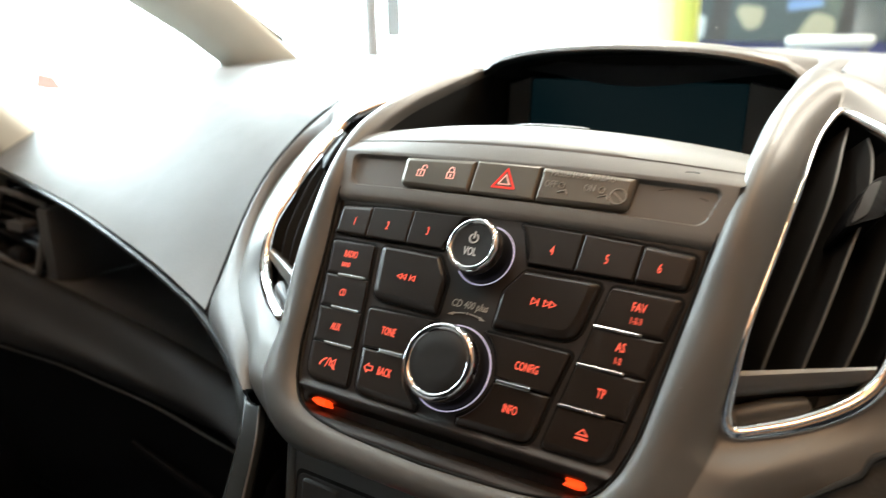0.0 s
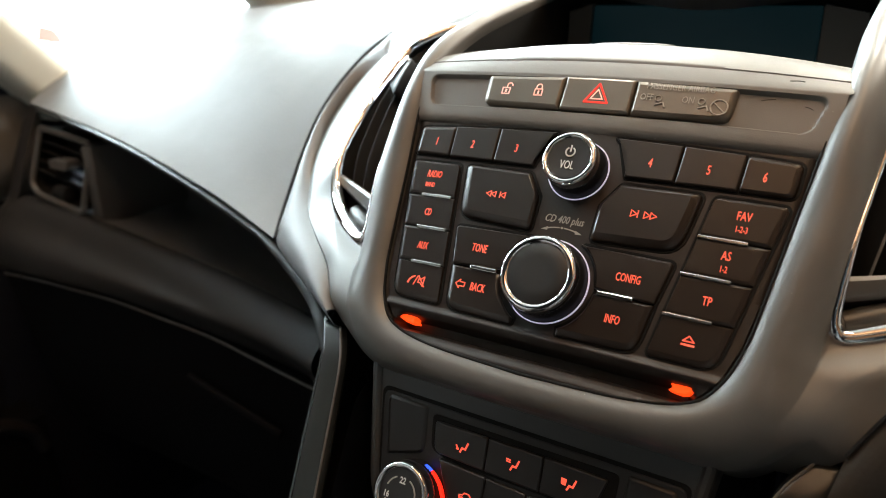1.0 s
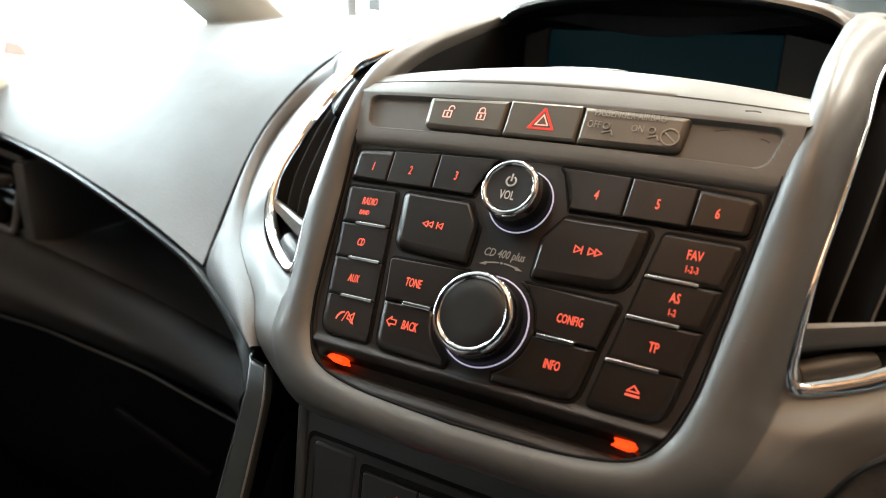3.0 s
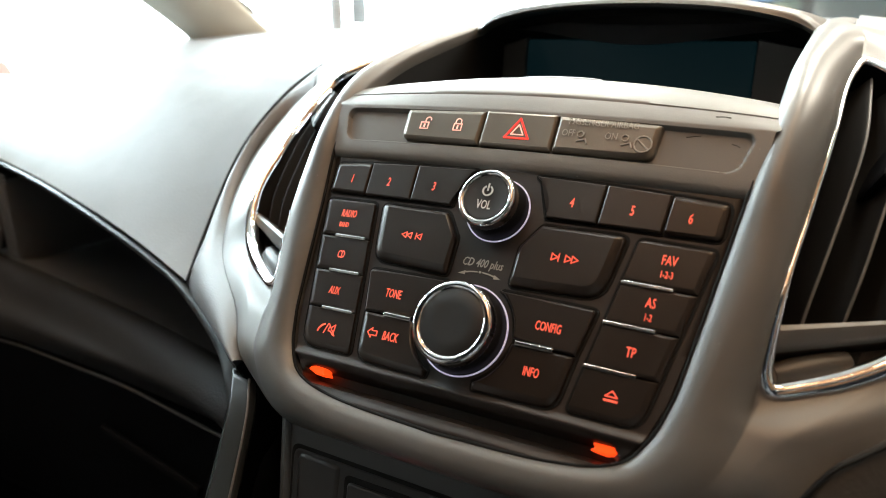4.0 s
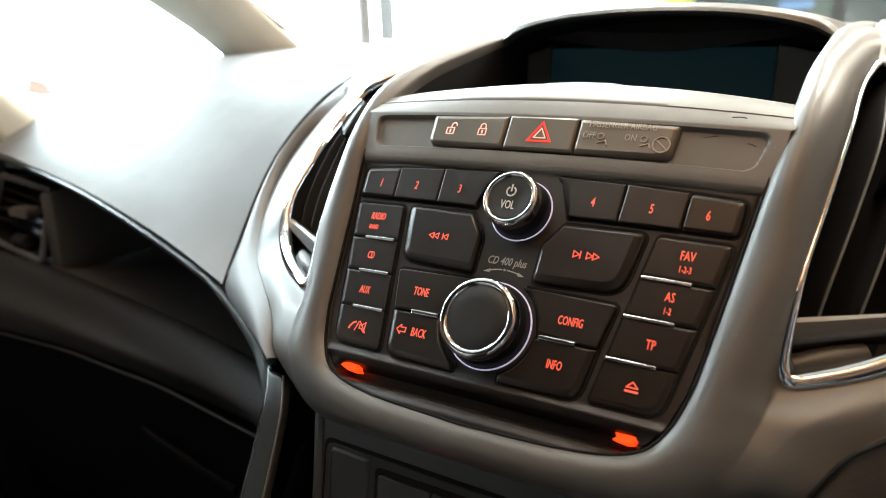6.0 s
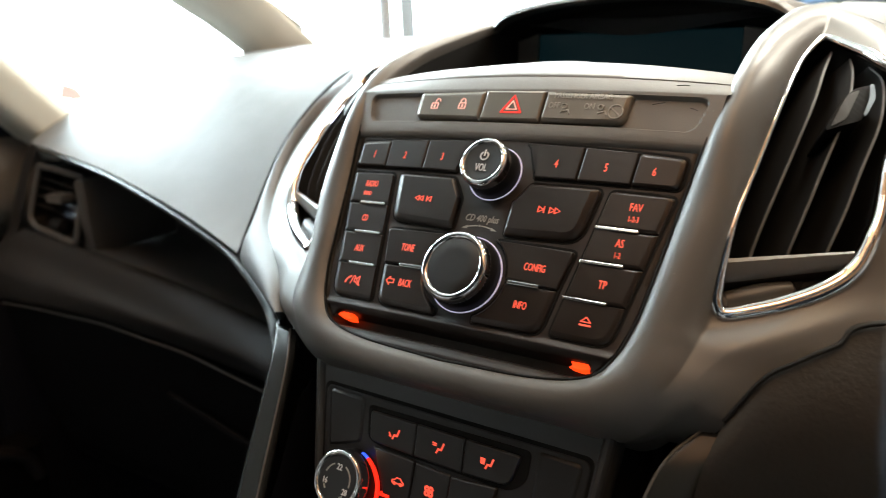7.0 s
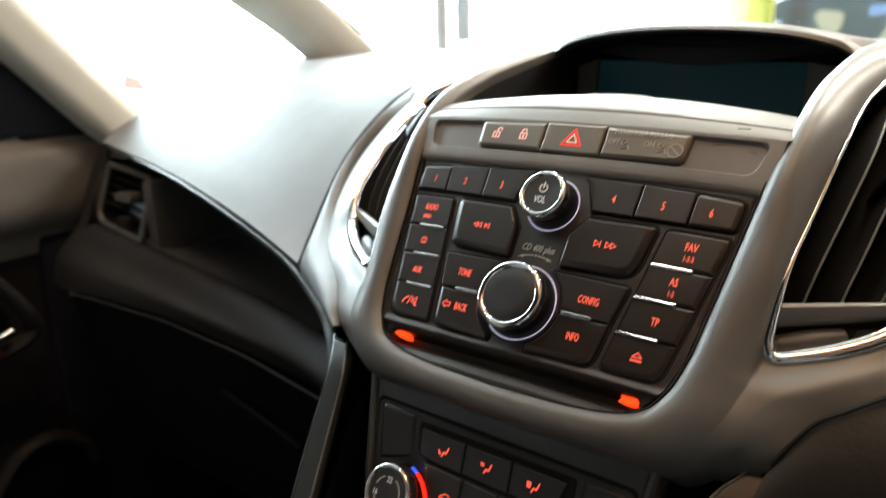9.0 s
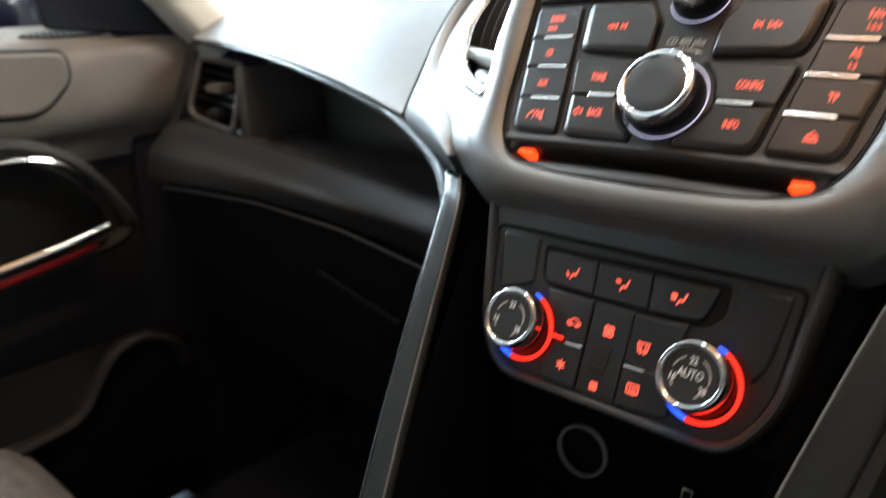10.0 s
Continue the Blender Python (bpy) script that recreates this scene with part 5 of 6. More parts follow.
for x, e, c, f in zip(XS, EDGE, CREST, FOOT):
    deep = 0.15 if x < -0.2 else 0.08
    tray.append([(x, e[0] + 0.006, e[1] - 0.006), (x, e[0] + 0.05, e[1] - 0.008), (x, deep, e[1] - 0.014), (x, deep + 0.01, (e[1] + c[1]) / 2), (x, deep, c[1] - 0.012), (x, c[0] + 0.05, c[1] - 0.010), (x, c[0] + 0.012, c[1] - 0.002)])
    roll.append([(x, c[0] + 0.014, c[1] - 0.004), (x, c[0] + 0.004, c[1]), (x, c[0] - 0.008, c[1] - 0.003), (x, c[0] - 0.020, c[1] - 0.014), (x, (c[0] + f[0]) / 2 - 0.018, (c[1] + f[1]) / 2), (x, f[0] - 0.004, f[1] + 0.006), (x, f[0] + 0.001, f[1] + 0.0005), (x, f[0] + 0.012, f[1])])
part("tray_lining", sheet(patch(tray, 40, 50)), TRAY, dash, "dark open tray")
part("padded_roll", sheet(patch(roll, 36, 50)), ROLL, dash, "dark padded roll under the tray")
part("tray_lip", sweep(spline([Vector((x, e[0] + 0.0002, e[1] - 0.0030)) for x, e in zip(XS, EDGE)], 60), disc(0.0040, 0.0024, 10)), LIPMAT, dash, "glossy black lip along the pad")
# curved sheath where lip and strut meet
part("lip_end", sweep(spline([(-0.235, -0.0100, 0.8985), (-0.205, -0.0200, 0.8920), (-0.175, -0.0310, 0.8840), (-0.152, -0.0410, 0.8770), (-0.135, -0.0530, 0.8700), (-0.122, -0.0640, 0.8620)], 30), disc(0.0080, 0.0048, 12), grow=lambda f: 0.35 + 0.65 * min(1, f * 1.8)), LIPMAT, dash, "glossy end of the lip")
ends = [
    [(-0.612, 0.072, 0.9385), (-0.612, 0.062, 0.9200), (-0.612, 0.046, 0.885), (-0.612, 0.034, 0.857), (-0.612, 0.019, 0.842), (-0.612, 0.001, 0.8245), (-0.612, -0.005, 0.799), (-0.612, 0.006, 0.793)],
    [(-0.634, 0.077, 0.9400), (-0.634, 0.064, 0.9200), (-0.634, 0.048, 0.885), (-0.635, 0.037, 0.857), (-0.636, 0.024, 0.842), (-0.637, 0.008, 0.8245), (-0.638, 0.002, 0.799), (-0.638, 0.012, 0.793)],
    [(-0.652, 0.092, 0.9410), (-0.653, 0.084, 0.9200), (-0.655, 0.072, 0.885), (-0.657, 0.062, 0.857), (-0.659, 0.052, 0.842), (-0.662, 0.038, 0.8245), (-0.664, 0.028, 0.799), (-0.664, 0.034, 0.793)],
]
part("end_cheek", sheet(patch(ends, 30, 16)), ROLL, dash, "dark cheek beside the outer vent")
glove = thing("glove_box", "dark glove box door under the padded roll", "glove box", at=(-0.42, 0.02, 0.7))
gl = []
for x in (-0.605, -0.50, -0.35, -0.17):
    f = np.interp(x, XS[::-1], [q[1] for q in FOOT][::-1])
    gl.append([(x, 0.010, f - 0.002), (x, 0.004, f - 0.004), (x, 0.003, f - 0.012), (x, 0.010, f - 0.06), (x, 0.022, f - 0.12), (x, 0.045, f - 0.20), (x, 0.09, f - 0.24)])
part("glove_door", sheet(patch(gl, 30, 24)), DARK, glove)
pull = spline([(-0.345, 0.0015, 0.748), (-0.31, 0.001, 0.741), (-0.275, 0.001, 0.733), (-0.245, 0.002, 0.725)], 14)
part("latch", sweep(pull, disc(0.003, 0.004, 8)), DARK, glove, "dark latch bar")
part("top_edge", sweep(spline([(x, -0.001, np.interp(x, XS[::-1], [q[1] for q in FOOT][::-1]) - 0.0035) for x in np.linspace(-0.60, -0.19, 8)], 40), disc(0.0012, 0.0012, 6)), SATIN, glove, "pale grey bar along the upper edge")

# outer vent
side = thing("side_air_vent", "small dark side vent with slanted slats", "air vent", at=(-0.56, 0.06, 0.88))


def sv(a, b, d=0.0):
    lo, hi = Vector((-0.606, 0.044, 0.862)).lerp(Vector((-0.522, 0.044, 0.850)), a), Vector((-0.600, 0.064, 0.921)).lerp(Vector((-0.515, 0.060, 0.915)), a)
    return lo.lerp(hi, b) + Vector((0, d, 0))


fr = fillet([(0, 0, 0.25), (1, 0, 0.06), (1, 1, 0.06), (0, 1, 0.06)], 0.1, 5)
part("surround", sweep([sv(a, b) for a, b in fr], disc(0.003, 0.003, 8), closed=True, up=Vector((0, -1, 0.2))), SATIN_DARK, side)
part("box", sheet([list(x) for x in zip(*[[sv(0.5 + (a - 0.5) * k, 0.5 + (b - 0.5) * k, d) for a, b in fr] for k, d in ((1, 0.0), (0.97, 0.03), (0.4, 0.032))])], close_rows=True), LINING, side)
for b in (0.30, 0.45, 0.60, 0.75, 0.90):
    part("slat", sweep([sv(0.02, b + 0.02, 0.008), sv(0.98, b, 0.008)], [(-0.006, -0.0022), (0.0, -0.0008), (0.006, 0.0016), (0.006, 0.0022), (-0.001, 0.0004), (-0.006, -0.001)], up=Vector((0, 0, 1))), ROLL, side)
part("slider_tab", slab(fillet([(0.40, 0.50), (0.72, 0.54), (0.70, 0.68), (0.36, 0.62)], 0.04), -0.008, 0.006, lambda u, v, w: sv(u, v, -w), 0.001), SATIN_DARK, side, "dark slider tab")
part("wheel", lathe([(0.004, 0), (0.007, 0.001), (0.007, 0.018), (0.004, 0.019)], sv(0.45, 0.12, 0.004), (1, 0.02, -0.05), 40, wobble=lambda k, i: 0.0003 * (i % 2)), GRIP, side, "small thumb wheel")
bm = block((-0.519, 0.050, 0.838), (-0.502, 0.150, 0.914), 0.004)
part("tray_end", bm, SATIN_DARK, side, "dark divider beside the tray")

# ---- driver's side: knee panel, instruments and wheel ----
part_knee = thing("knee_panel", "dark brown-grey grained knee panel under the dash", "car trim", at=(0.2, -0.03, 0.85))
kn = []
for a, b in zip([(0.1265, -0.0660, 0.8860), (0.1380, -0.0550, 0.9025), (0.1480, -0.0460, 0.9080), (0.1600, -0.0350, 0.9130), (0.181, -0.0170, 0.9200), (0.30, 0.02, 0.915), (0.55, 0.04, 0.93)], [(0.112, -0.075, 0.79), (0.14, -0.065, 0.79), (0.17, -0.055, 0.79), (0.21, -0.045, 0.79), (0.26, -0.035, 0.79), (0.34, -0.03, 0.79), (0.58, 0.0, 0.79)]):
    a, b = Vector(a), Vector(b)
    kn.append([a + Vector((0.001, 0.006, -0.006)), a + Vector((0.001, -0.001, -0.002)), a.lerp(b, 0.25) + Vector((0, -0.014, 0.004)), a.lerp(b, 0.6) + Vector((0, -0.012, 0)), b, b + Vector((0, 0.08, -0.14))])
part("knee_skin", sheet(patch(kn, 30, 50)), BROWN, part_knee, "grained dark skin")
part("panel_edge", sweep(spline([Vector(k[1]) + Vector((0, -0.0015, 0.0012)) for k in kn], 50), disc(0.0010, 0.0009, 8)), RUBBER_SHADE, part_knee, "dark gap along the upper edge")
part("panel_seam", sweep(spline([Vector(k[0]).lerp(Vector(k[4]), 0.93) + Vector((0, -0.006, 0)) for k in kn], 40), disc(0.0012, 0.0012, 6)), RUBBER_SHADE, part_knee, "dark lower seam")

cluster = thing("instrument_binnacle", "dark instrument binnacle behind the steering wheel", "instrument cluster", at=(0.37, 0.12, 1.0))
bm = patch([[(0.25, 0.05, 0.985), (0.25, 0.10, 1.03), (0.25, 0.2, 1.03), (0.26, 0.3, 1.02)], [(0.30, 0.03, 1.03), (0.30, 0.08, 1.062), (0.30, 0.2, 1.065), (0.30, 0.3, 1.03)], [(0.37, 0.02, 1.045), (0.37, 0.08, 1.075), (0.37, 0.2, 1.075), (0.37, 0.3, 1.04)], [(0.45, 0.03, 1.03), (0.45, 0.08, 1.062), (0.45, 0.2, 1.065), (0.45, 0.3, 1.03)], [(0.50, 0.05, 0.985), (0.50, 0.10, 1.03), (0.50, 0.2, 1.03), (0.49, 0.3, 1.02)]], 16, 30)
thick(part("binnacle_hood", sheet(bm), SATIN_DARK, cluster), 0.004)
part("dial_face", block((0.26, 0.13, 0.92), (0.49, 0.14, 1.05), 0.004), LINING, cluster)

wheel = thing("steering_wheel", "black leather steering wheel", "steering wheel", at=(0.361, -0.165, 0.925))
WC, WT = Vector((0.3763, -0.1687, 0.9728)), radians(27)
wx, wy = Vector((1, 0, 0)), Vector((0, math.sin(WT), math.cos(WT)))
wn = wx.cross(wy)
LEATHER = material("black_leather", (0.008, 0.008, 0.009), 0.26, coat=0.2, spec=0.5, grain=0.15, grain_size=1500, bump=-1, stain=0.1)
rim = [WC + wx * 0.178 * math.cos(a) + wy * 0.178 * math.sin(a) for a in np.linspace(0, 2 * math.pi, 97)[:-1]]
part("rim", sweep(rim, disc(0.0155, 0.0165, 16), closed=True, up=wn), LEATHER, wheel, "smooth black leather rim")
part("hub", lathe([(0.075, -0.03), (0.078, 0.0), (0.070, 0.02), (0.03, 0.03), (0.002, 0.032)], WC, -wn if wn.y > 0 else wn, 40), DARK, wheel, "black airbag hub")
for a in (200, 340, 270):
    d = wx * math.cos(radians(a)) + wy * math.sin(radians(a))
    part("spoke", sweep([WC + d * 0.06, WC + d * 0.13, WC + d * 0.172], disc(0.022, 0.010, 12), up=wn), DARK, wheel)

# ---- door, pillar, glass ----
door = thing("door_1", "dark grey passenger door trim with a chrome-barred pull handle", "car door", kind="structure", at=(-0.70, -0.3, 0.75))
dr = []
for y in (0.115, 0.09, 0.0, -0.12, -0.35, -0.7, -0.95):
    e = max(0.0, (y - 0.06)) * 0.6
    dr.append([(-0.730, y, 0.960), (-0.712, y, 0.950), (-0.698, y, 0.941), (-0.683 - e * 0.2, y, 0.925), (-0.680 - e * 0.3, y, 0.878), (-0.687 - e * 0.3, y, 0.852), (-0.703, y, 0.830), (-0.712, y, 0.77), (-0.716, y, 0.62), (-0.72, y, 0.36)])
upper = patch(dr, 46, 50)
part("door_skin", sheet([r[:33] for r in upper]), DOOR, door, "grey grained upper door skin")
# lower part blackened, as the door falls into shade there
part("lower_skin", sheet([[p + Vector((-0.002, 0, 0)) for p in r[32:]] for r in upper]), SHADED_DOOR, door, "lower door skin with its shade coloured in black")


def dp(u, v, w=0.0):
    return Vector((-0.682 + w - 0.02 * max(0, 0.86 - v), u, v))


# pad stands in for a recess; the dark tube draws its shaded rim
part("inset_pad", slab(fillet([(-0.20, 0.878, 0.02), (-0.078, 0.872, 0.03), (-0.044, 0.905, 0.03), (-0.046, 0.934, 0.012), (-0.20, 0.942, 0.02)], 0.02, 6), -0.01, 0.006, dp, 0.004), DOOR, door, "raised pad in place of the door's recess")
groove = fillet([(-0.20, 0.878, 0.02), (-0.078, 0.872, 0.03), (-0.044, 0.905, 0.03), (-0.046, 0.934, 0.012), (-0.20, 0.942, 0.02)], 0.02, 6)
part("pad_groove", sweep([dp(a, b, 0.001) for a, b in groove], disc(0.0030, 0.0030, 8), closed=True, up=Vector((1, 0, 0))), RUBBER_SHADE, door, "dark tube for the shade at the recess's rim")
SAIL = material("navy_black_corner_panel", (0.006, 0.008, 0.016), 0.5, grain=0.2, stain=0.1, spec=0.25)
part("corner_panel", slab(fillet([(0.118, 0.940, 0.004), (-0.052, 0.956, 0.01), (-0.078, 1.150, 0.01)], 0.005, 4), -0.004, 0.004, lambda u, v, w: Vector((-0.704 + w, u, v)), 0.002), SAIL, door, "dark corner panel below the pillar")


def sill(u, v, w=0.0):
    """along the door's top edge, across it and up from it"""
    return Vector((-0.7115 + 0.87 * v + 0.49 * w, u, 0.9505 - 0.49 * v + 0.87 * w))


grille = part("demist_grille", slab([(-0.030 + 0.046 * math.cos(a), 0.0065 * math.sin(a)) for a in np.linspace(0, 2 * math.pi, 33)[:-1]], -0.003, 0.0012, sill, 0.0006), LINING, door, "narrow dark demister grille")
for k in range(12):
    u = -0.068 + 0.0069 * k
    h = 0.0058 * math.sqrt(max(0.05, 1 - ((u + 0.030) / 0.046) ** 2))
    part("rib", slab([(u - 0.0008, -h), (u + 0.0008, -h), (u + 0.0008, h), (u - 0.0008, h)], 0.0, 0.0020, sill, 0.0002), SATIN_DARK, grille)
part("pull_shell", sweep(spline([(-0.675, -0.26, 0.835), (-0.668, -0.18, 0.850), (-0.664, -0.11, 0.845), (-0.662, -0.06, 0.815), (-0.662, -0.022, 0.757), (-0.664, -0.024, 0.735), (-0.668, -0.06, 0.722), (-0.670, -0.14, 0.707), (-0.67, -0.26, 0.70)], 60), disc(0.012, 0.009, 10)), ROLL, door, "dark hollow pull shell")
part("pull_recess", slab(fillet([(-0.26, 0.715, 0.02), (-0.06, 0.730, 0.02), (-0.030, 0.750, 0.02), (-0.065, 0.812, 0.04), (-0.12, 0.838, 0.04), (-0.26, 0.838, 0.02)], 0.02, 6), -0.045, 0.004, dp, 0.003), LINING, door)
part("pull_bar", sweep(spline([(-0.655, -0.26, 0.718), (-0.650, -0.14, 0.734), (-0.650, -0.08, 0.743), (-0.654, -0.045, 0.749)], 24), disc(0.006, 0.0055, 10)), CHROME, door, "chrome pull bar")
part("arch_bar", sweep(spline([(-0.655, -0.26, 0.820), (-0.652, -0.15, 0.835), (-0.652, -0.10, 0.832), (-0.655, -0.07, 0.815), (-0.66, -0.05, 0.79)], 24), disc(0.004, 0.003, 8)), BARCHROME, door, "thin bright arch")
part("red_strip", sweep(spline([(-0.654, -0.26, 0.703), (-0.650, -0.14, 0.719), (-0.650, -0.09, 0.727), (-0.654, -0.06, 0.732)], 20), disc(0.003, 0.004, 8)), REDTRIM, door, "red reflector strip")
# pocket edge takes the darkened door colour to stay in shade
part("pocket_edge", sweep(spline([(-0.66, 0.022, 0.555), (-0.657, 0.008, 0.588), (-0.655, -0.026, 0.609), (-0.655, -0.061, 0.603), (-0.655, -0.084, 0.580), (-0.654, -0.107, 0.550), (-0.652, -0.128, 0.539), (-0.648, -0.163, 0.537), (-0.642, -0.22, 0.538), (-0.63, -0.5, 0.53)], 40), disc(0.010, 0.008, 10)), SHADED_DOOR, door, "rounded door pocket edge")
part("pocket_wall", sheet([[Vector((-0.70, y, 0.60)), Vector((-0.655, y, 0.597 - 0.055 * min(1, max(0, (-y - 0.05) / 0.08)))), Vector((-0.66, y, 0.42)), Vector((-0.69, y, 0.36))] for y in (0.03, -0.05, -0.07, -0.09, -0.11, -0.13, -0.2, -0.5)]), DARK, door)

pillar = thing("a_pillar", "beige cloth-trimmed front pillar", "car pillar", "front pillars", kind="structure", at=(-0.7, 0.15, 1.0))


def beam(name, pts, sec, mat, parent, label="", up=Vector((0, 0, 1)), n=24):
    return part(name, sweep(spline(pts, n), sec, up=up), mat, parent, label)


near = [(-0.688, 0.150, 0.935), (-0.690, 0.105, 0.985), (-0.688, 0.040, 1.055), (-0.675, -0.06, 1.16), (-0.64, -0.20, 1.30), (-0.60, -0.34, 1.41)]
beam("pillar_trim", near, [(a, b) for a, b in fillet([(-0.036, -0.032), (0.016, -0.034), (0.020, 0.022), (0.006, 0.032), (-0.036, 0.030)], 0.016, 5)], BEIGE, pillar, "beige cloth trim", up=Vector((1, 0, 0)))
pillar2 = thing("a_pillar", "beige inner front pillar at the screen's edge", "car pillar", "front pillars", kind="structure", at=(-0.67, 0.42, 1.05))
fwd = [(-0.609, 0.495, 0.970), (-0.6165, 0.456, 1.010), (-0.635, 0.383, 1.075), (-0.650, 0.297, 1.132), (-0.660, 0.200, 1.190), (-0.660, 0.100, 1.245), (-0.62, -0.10, 1.345)]
fsec = fillet([(-0.041, -0.014), (-0.038, 0.001), (-0.018, 0.011), (0.014, 0.011), (0.036, 0.004), (0.042, -0.006), (0.030, -0.020), (-0.030, -0.020)], 0.008, 4)
part("pillar_trim", sweep(spline(fwd, 40), fsec, up=Vector((0.72, -0.69, 0)), grow=lambda f: 1.0 + 0.22 * max(0, 1 - f / 0.22) ** 2), BEIGE, pillar2, "beige moulded trim")
beam("screen_seal", [(-0.580, 0.536, 0.998), (-0.587, 0.5147, 1.0147), (-0.6158, 0.4377, 1.0794), (-0.6319, 0.3553, 1.1347), (-0.6372, 0.2762, 1.1804), (-0.63, 0.10, 1.265)], disc(0.003, 0.003, 8), RUBBER_SHADE, pillar2, "black rubber screen seal")

window = thing("window_1", "clear panoramic windscreen over the dashboard", "windscreen", kind="structure", at=(0, 0.4, 1.2))
pane = sheet(patch([[(-0.70, 0.52, 1.0), (-0.66, 0.10, 1.28), (-0.58, -0.22, 1.44), (-0.56, -0.46, 1.475)], [(-0.35, 0.70, 1.0), (-0.33, 0.22, 1.30), (-0.30, -0.18, 1.47), (-0.30, -0.46, 1.522)], [(0, 0.76, 1.0), (0, 0.26, 1.31), (0, -0.16, 1.48), (0, -0.46, 1.53)], [(0.35, 0.70, 1.0), (0.33, 0.22, 1.30), (0.30, -0.18, 1.47), (0.30, -0.46, 1.522)], [(0.70, 0.52, 1.0), (0.66, 0.10, 1.28), (0.58, -0.22, 1.44), (0.56, -0.46, 1.475)]], 16, 24))
glass = thick(part("pane", pane, PANE, window, "clear laminated glass"), 0.004)
glass.visible_shadow = False

shell = thing("car_cabin", "charcoal headliner, dark floor and door frames of the cabin", "car cabin", kind="structure", at=(0, -1, 0.4))
# unseen roof lining, its charcoal chosen to dim light on the radio
part("headliner", sheet(patch([[(-0.57, -0.46, 1.475), (-0.64, -1.0, 1.50), (-0.62, -2.4, 1.44)], [(-0.3, -0.46, 1.522), (-0.3, -1.0, 1.56), (-0.3, -2.4, 1.50)], [(0, -0.46, 1.53), (0, -1.0, 1.57), (0, -2.4, 1.51)], [(0.3, -0.46, 1.522), (0.3, -1.0, 1.56), (0.3, -2.4, 1.50)], [(0.57, -0.46, 1.475), (0.64, -1.0, 1.50), (0.62, -2.4, 1.44)]], 12, 12)), HEAD, shell, "unseen charcoal headliner, added to keep reflections dark")
for s in (-1, 1):
    part("roof_rail", sweep(spline([Vector((0.59 * s, -0.30, 1.40)), Vector((0.60 * s, -0.5, 1.46)), Vector((0.62 * s, -0.75, 1.49)), Vector((0.64 * s, -1.0, 1.49))], 16), disc(0.05, 0.03, 10)), HEAD, shell, "charcoal roof rail")
part("cabin_floor", block((-0.75, -2.5, 0.30), (0.75, 0.75, 0.34), 0), CARPET, shell, "blue-black carpet")
part("bulkhead", block((-0.75, 0.30, 0.34), (0.75, 0.33, 0.98), 0), CARPET, shell)
part("kick_panel", block((-0.735, 0.02, 0.34), (-0.702, 0.33, 0.955), 0.004), CARPET, shell)
part("sill_panel", block((0.70, -0.95, 0.34), (0.73, 0.5, 0.95), 0.004), DOOR, shell)
# unseen rear of the cabin, closed to block light from behind
for s in (-1, 1):
    part("rear_side", block((0.70 * s - 0.015, -2.5, 0.34), (0.70 * s + 0.015, -0.99, 0.97), 0.004), DOOR, shell)
    part("door_post", sweep([Vector((0.70 * s, -0.97, 0.34)), Vector((0.69 * s, -0.97, 0.97)), Vector((0.63 * s, -1.0, 1.48))], [(-0.03, -0.05), (0.03, -0.05), (0.03, 0.05), (-0.03, 0.05)], up=Vector((0, 1, 0))), HEAD, shell)
part("tailgate", block((-0.7, -2.53, 0.34), (0.7, -2.5, 1.02), 0.004), DOOR, shell)
part("rear_glass", block((-0.66, -2.525, 1.02), (0.66, -2.515, 1.52), 0.002), REAR_BLOCKER, shell, "unseen dark rear pane, added to block light")
for s in (-1, 1):
    part("light_blocking_glass", sheet([[Vector(((0.69 - 0.06 * k + 0.004 * m) * s, y, 0.97 + 0.51 * k)) for k in (0, 0.5, 1)] for m, y in ((0, -1.0), (0, -2.5), (1, -2.5), (1, -1.0))], close_rows=True), REAR_BLOCKER, shell, "unseen dark rear side pane, added to block light")

seat = thing("passenger_seat", "grey quilted cloth passenger seat cushion", "car seat", at=(-0.40, -0.45, 0.5))
def cushion(u, v):
    x, y = -0.63 + 0.52 * u, -0.70 + 0.535 * v
    edge = min(u, 1 - u, v, 1 - v)
    z = 0.565 - 0.09 * max(0, 1 - edge / 0.16) ** 2
    q = 0.0045 * abs(math.sin(v * 62 + 1.2 * abs(math.sin(u * 52)))) + 0.002 * abs(math.sin(u * 52))
    return Vector((x, y, z + q + 0.03 * v))
part("cushion", sheet([[cushion(u, v) for u in np.linspace(0, 1, 150)] for v in np.linspace(0, 1, 220)]), SEAT, seat, "quilted grey cloth cushion")
part("seat_base", block((-0.65, -0.66, 0.36), (-0.17, -0.22, 0.50), 0.03), SEAT, seat)
part("backrest", block((-0.64, -0.86, 0.56), (-0.18, -0.66, 1.16), 0.06, seg=4), SEAT, seat)

dseat = thing("driver_seat", "grey cloth driver seat behind the wheel", "car seat", at=(0.40, -0.8, 0.5))
part("cushion", block((0.17, -0.80, 0.40), (0.65, -0.45, 0.62), 0.05, seg=4), SEAT, dseat)
part("backrest", block((0.17, -1.02, 0.56), (0.65, -0.86, 1.18), 0.06, seg=4), SEAT, dseat)
part("headrest", block((0.29, -1.04, 1.20), (0.53, -0.94, 1.40), 0.04, seg=4), SEAT, dseat)
mirror = thing("door_mirror", "dark blue door mirror housing outside the window", "door mirror", at=(-0.92, 0.06, 1.0))
bm = bmesh.new()
bmesh.ops.create_uvsphere(bm, u_segments=28, v_segments=16, radius=1)
for q in bm.verts:
    x, y, z = q.co
    q.co = Vector((-0.91 + 0.17 * math.copysign(abs(x) ** 0.7, x), 0.045 + 0.115 * y, 0.965 + 0.088 * math.copysign(abs(z) ** 0.7, z)))
